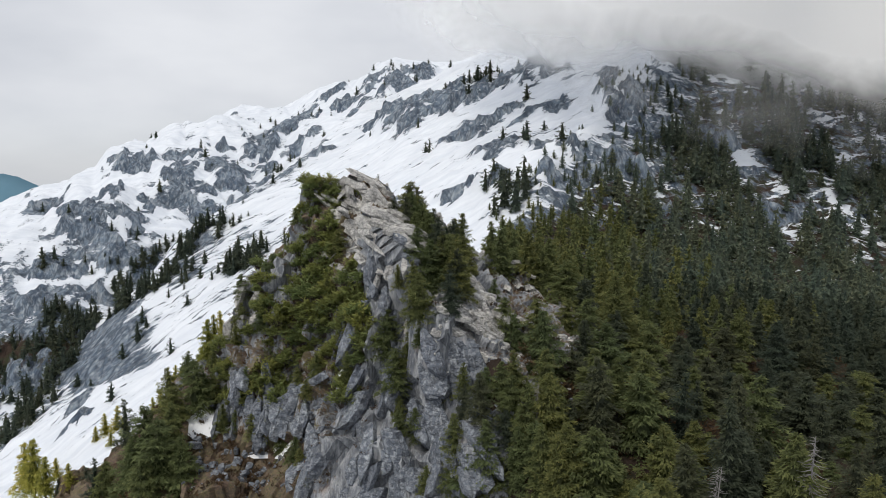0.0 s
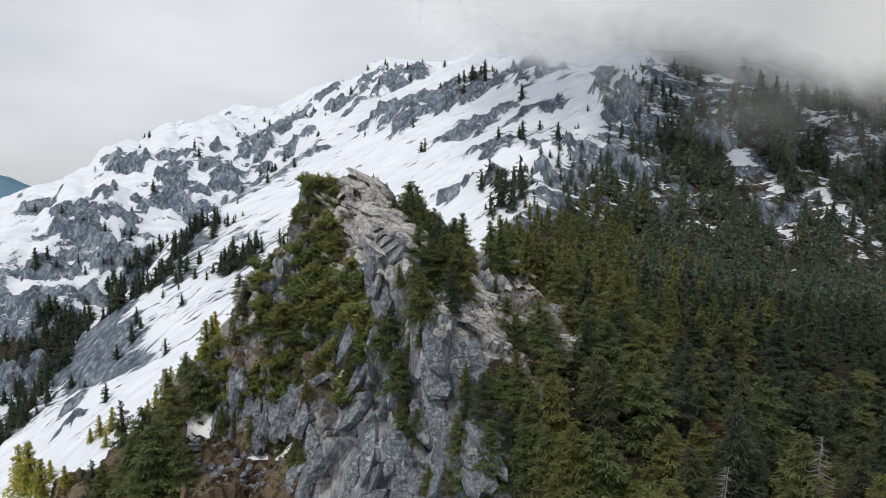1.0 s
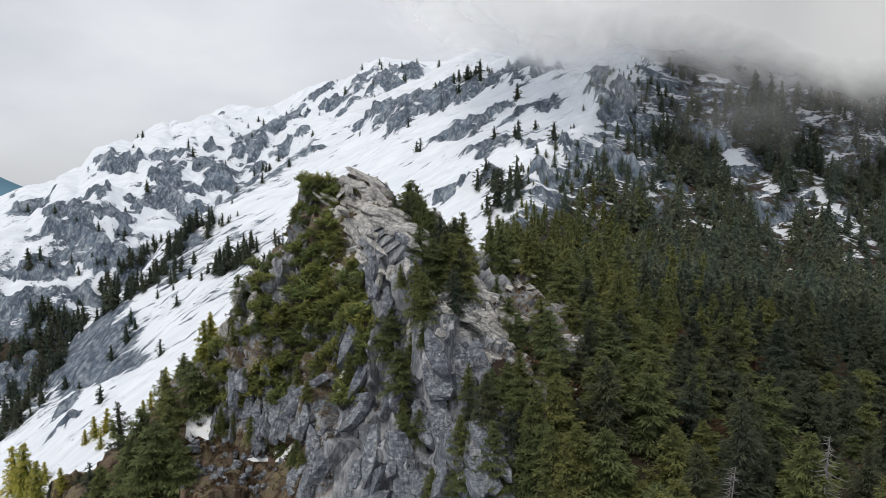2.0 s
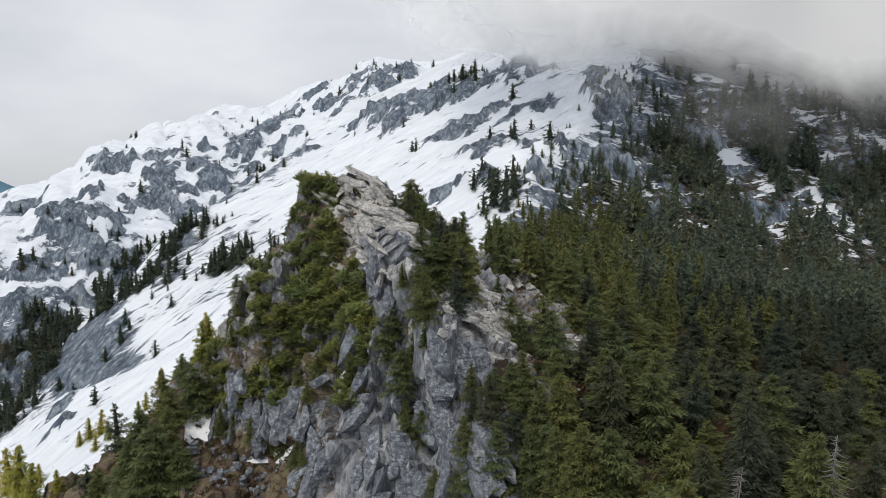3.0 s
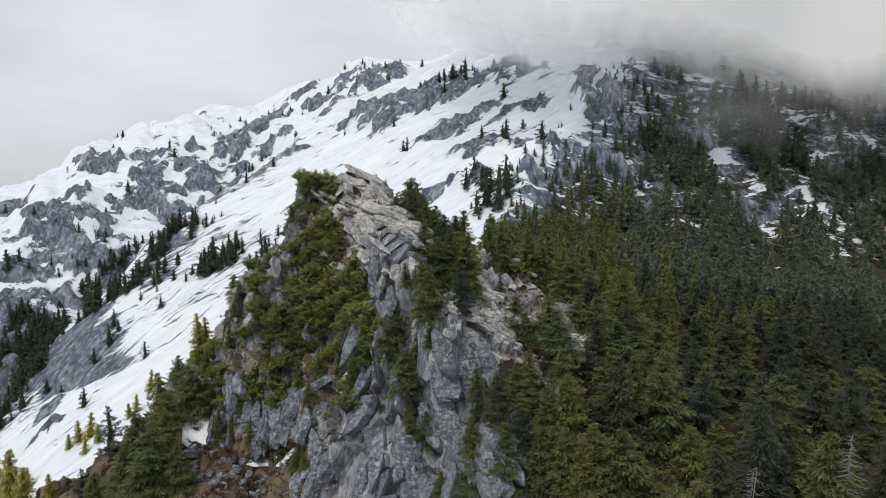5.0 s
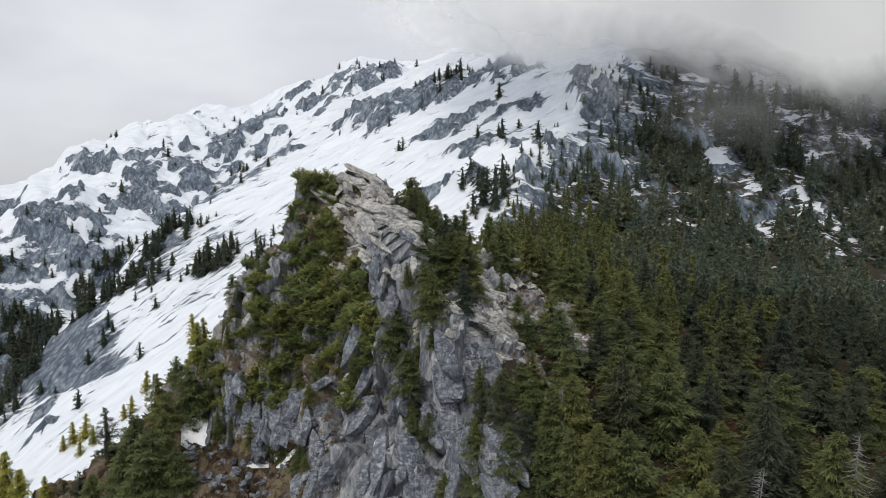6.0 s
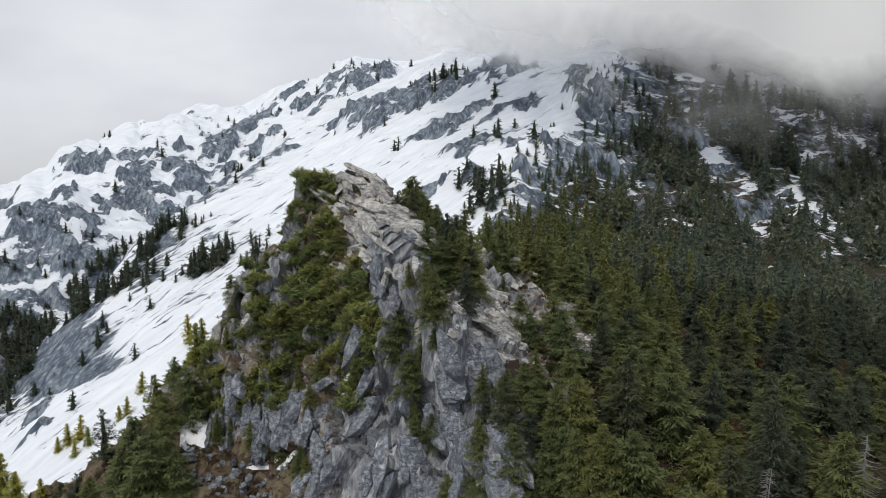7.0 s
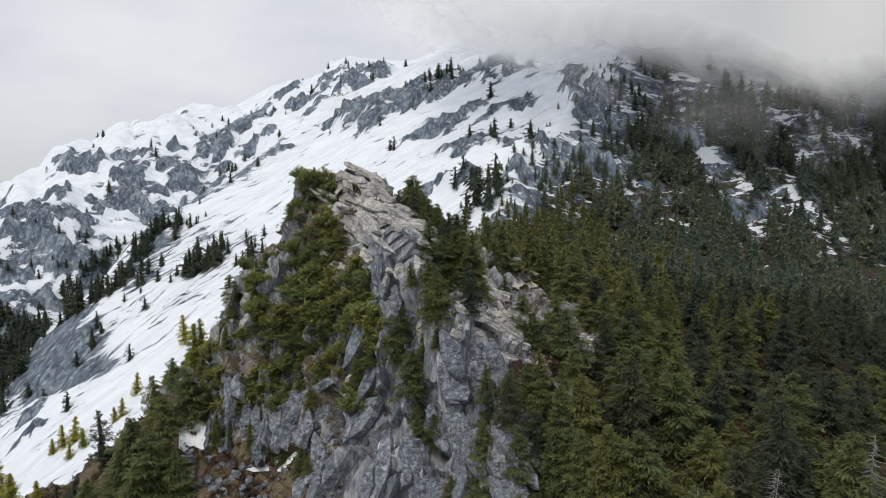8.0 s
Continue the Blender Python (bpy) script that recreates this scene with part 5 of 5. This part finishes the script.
# ---------- cloud over the summit ----------
def cloud_bank():
    """Ragged cloud lying on the upper mountain: curtains of vapour one behind the other, thin at their hems, thicker upwards."""
    nx, nz = 80, 34
    vs, qs, th = [], [], []
    for k, y0 in enumerate((325, 365, 410, 470, 560)):
        X, U = np.meshgrid(np.linspace(-60 - 0.2 * y0, 520 + 0.3 * y0, nx), np.linspace(0, 1, nz))
        hem = y0 * np.interp(X / y0, (-0.12, -0.03, 0.12, 0.26, 0.41, 0.56), (0.21, 0.185, 0.165, 0.168, 0.146, 0.128)) - 4 + 6 * fbm(X / 60, X * 0 + k, 3, 200 + k)
        Z = hem - 60 + 215 * U ** 1.2
        Y = y0 + 0.35 * (Z - hem) + 14 * fbm(X / 90 + 5 * k, Z / 90, 2, 210 + k)
        rise = np.interp(Z - hem, (-60, -40, -10, 0, 10, 22, 130, 155), (-0.4, -0.08, 0.05, 0.32, 0.8, 1.3, 1.3, -0.3))
        left = np.clip((X - (y0 * 0.02 - 75)) / 150, 0, 1) ** 0.8 * np.clip((520 + 0.3 * y0 - X) / 80, 0, 1)
        th.append((rise * left - 0.5 * (1 - left)).ravel())
        vs.append(np.stack([X, Y, Z], -1).reshape(-1, 3))
        qs.append(grid_quads(nx, nz) + k * nx * nz)
    th, qs = np.concatenate(th), np.concatenate(qs)
    ob = new("cloud", mesh_of("cloud", np.concatenate(vs), qs, [M_CLOUD], (("thick", th),), True))
    return tagged(ob, "grey cloud bank hiding the mountain top", "cloud", kind="stuff")


cloud_bank()


# ---------- far hills beyond the valley ----------
def far_hills(name, y, peaks, seed):
    xs = np.linspace(-3600, 600, 160)
    top = np.full(xs.shape, -400.0)
    for px, pz, slope in peaks:
        top = np.maximum(top, pz - slope * np.abs(xs - px))
    top = top + 16 * fbm(xs / 160, xs * 0, 4, seed)
    rows = [np.column_stack([xs, np.full(xs.shape, y - 900 * (1 - f)), -620 + (top + 620) * f ** 0.8]) for f in np.linspace(0, 1, 7)]
    rows.append(np.column_stack([xs, np.full(xs.shape, y + 250), np.full(xs.shape, -640.0)]))
    ob = new(name, mesh_of(name, np.concatenate(rows), grid_quads(len(xs), len(rows)), [M_FAR], (), True))
    return tagged(ob, "hazy blue hills far beyond the valley", "hill", kind="structure")


far_hills("backdrop", 4300, ((-2450, 40, 0.28), (-3300, 75, 0.25)), 301)
far_hills("backdrop", 3300, ((-2050, -65, 0.30), (-2800, 15, 0.25)), 302)
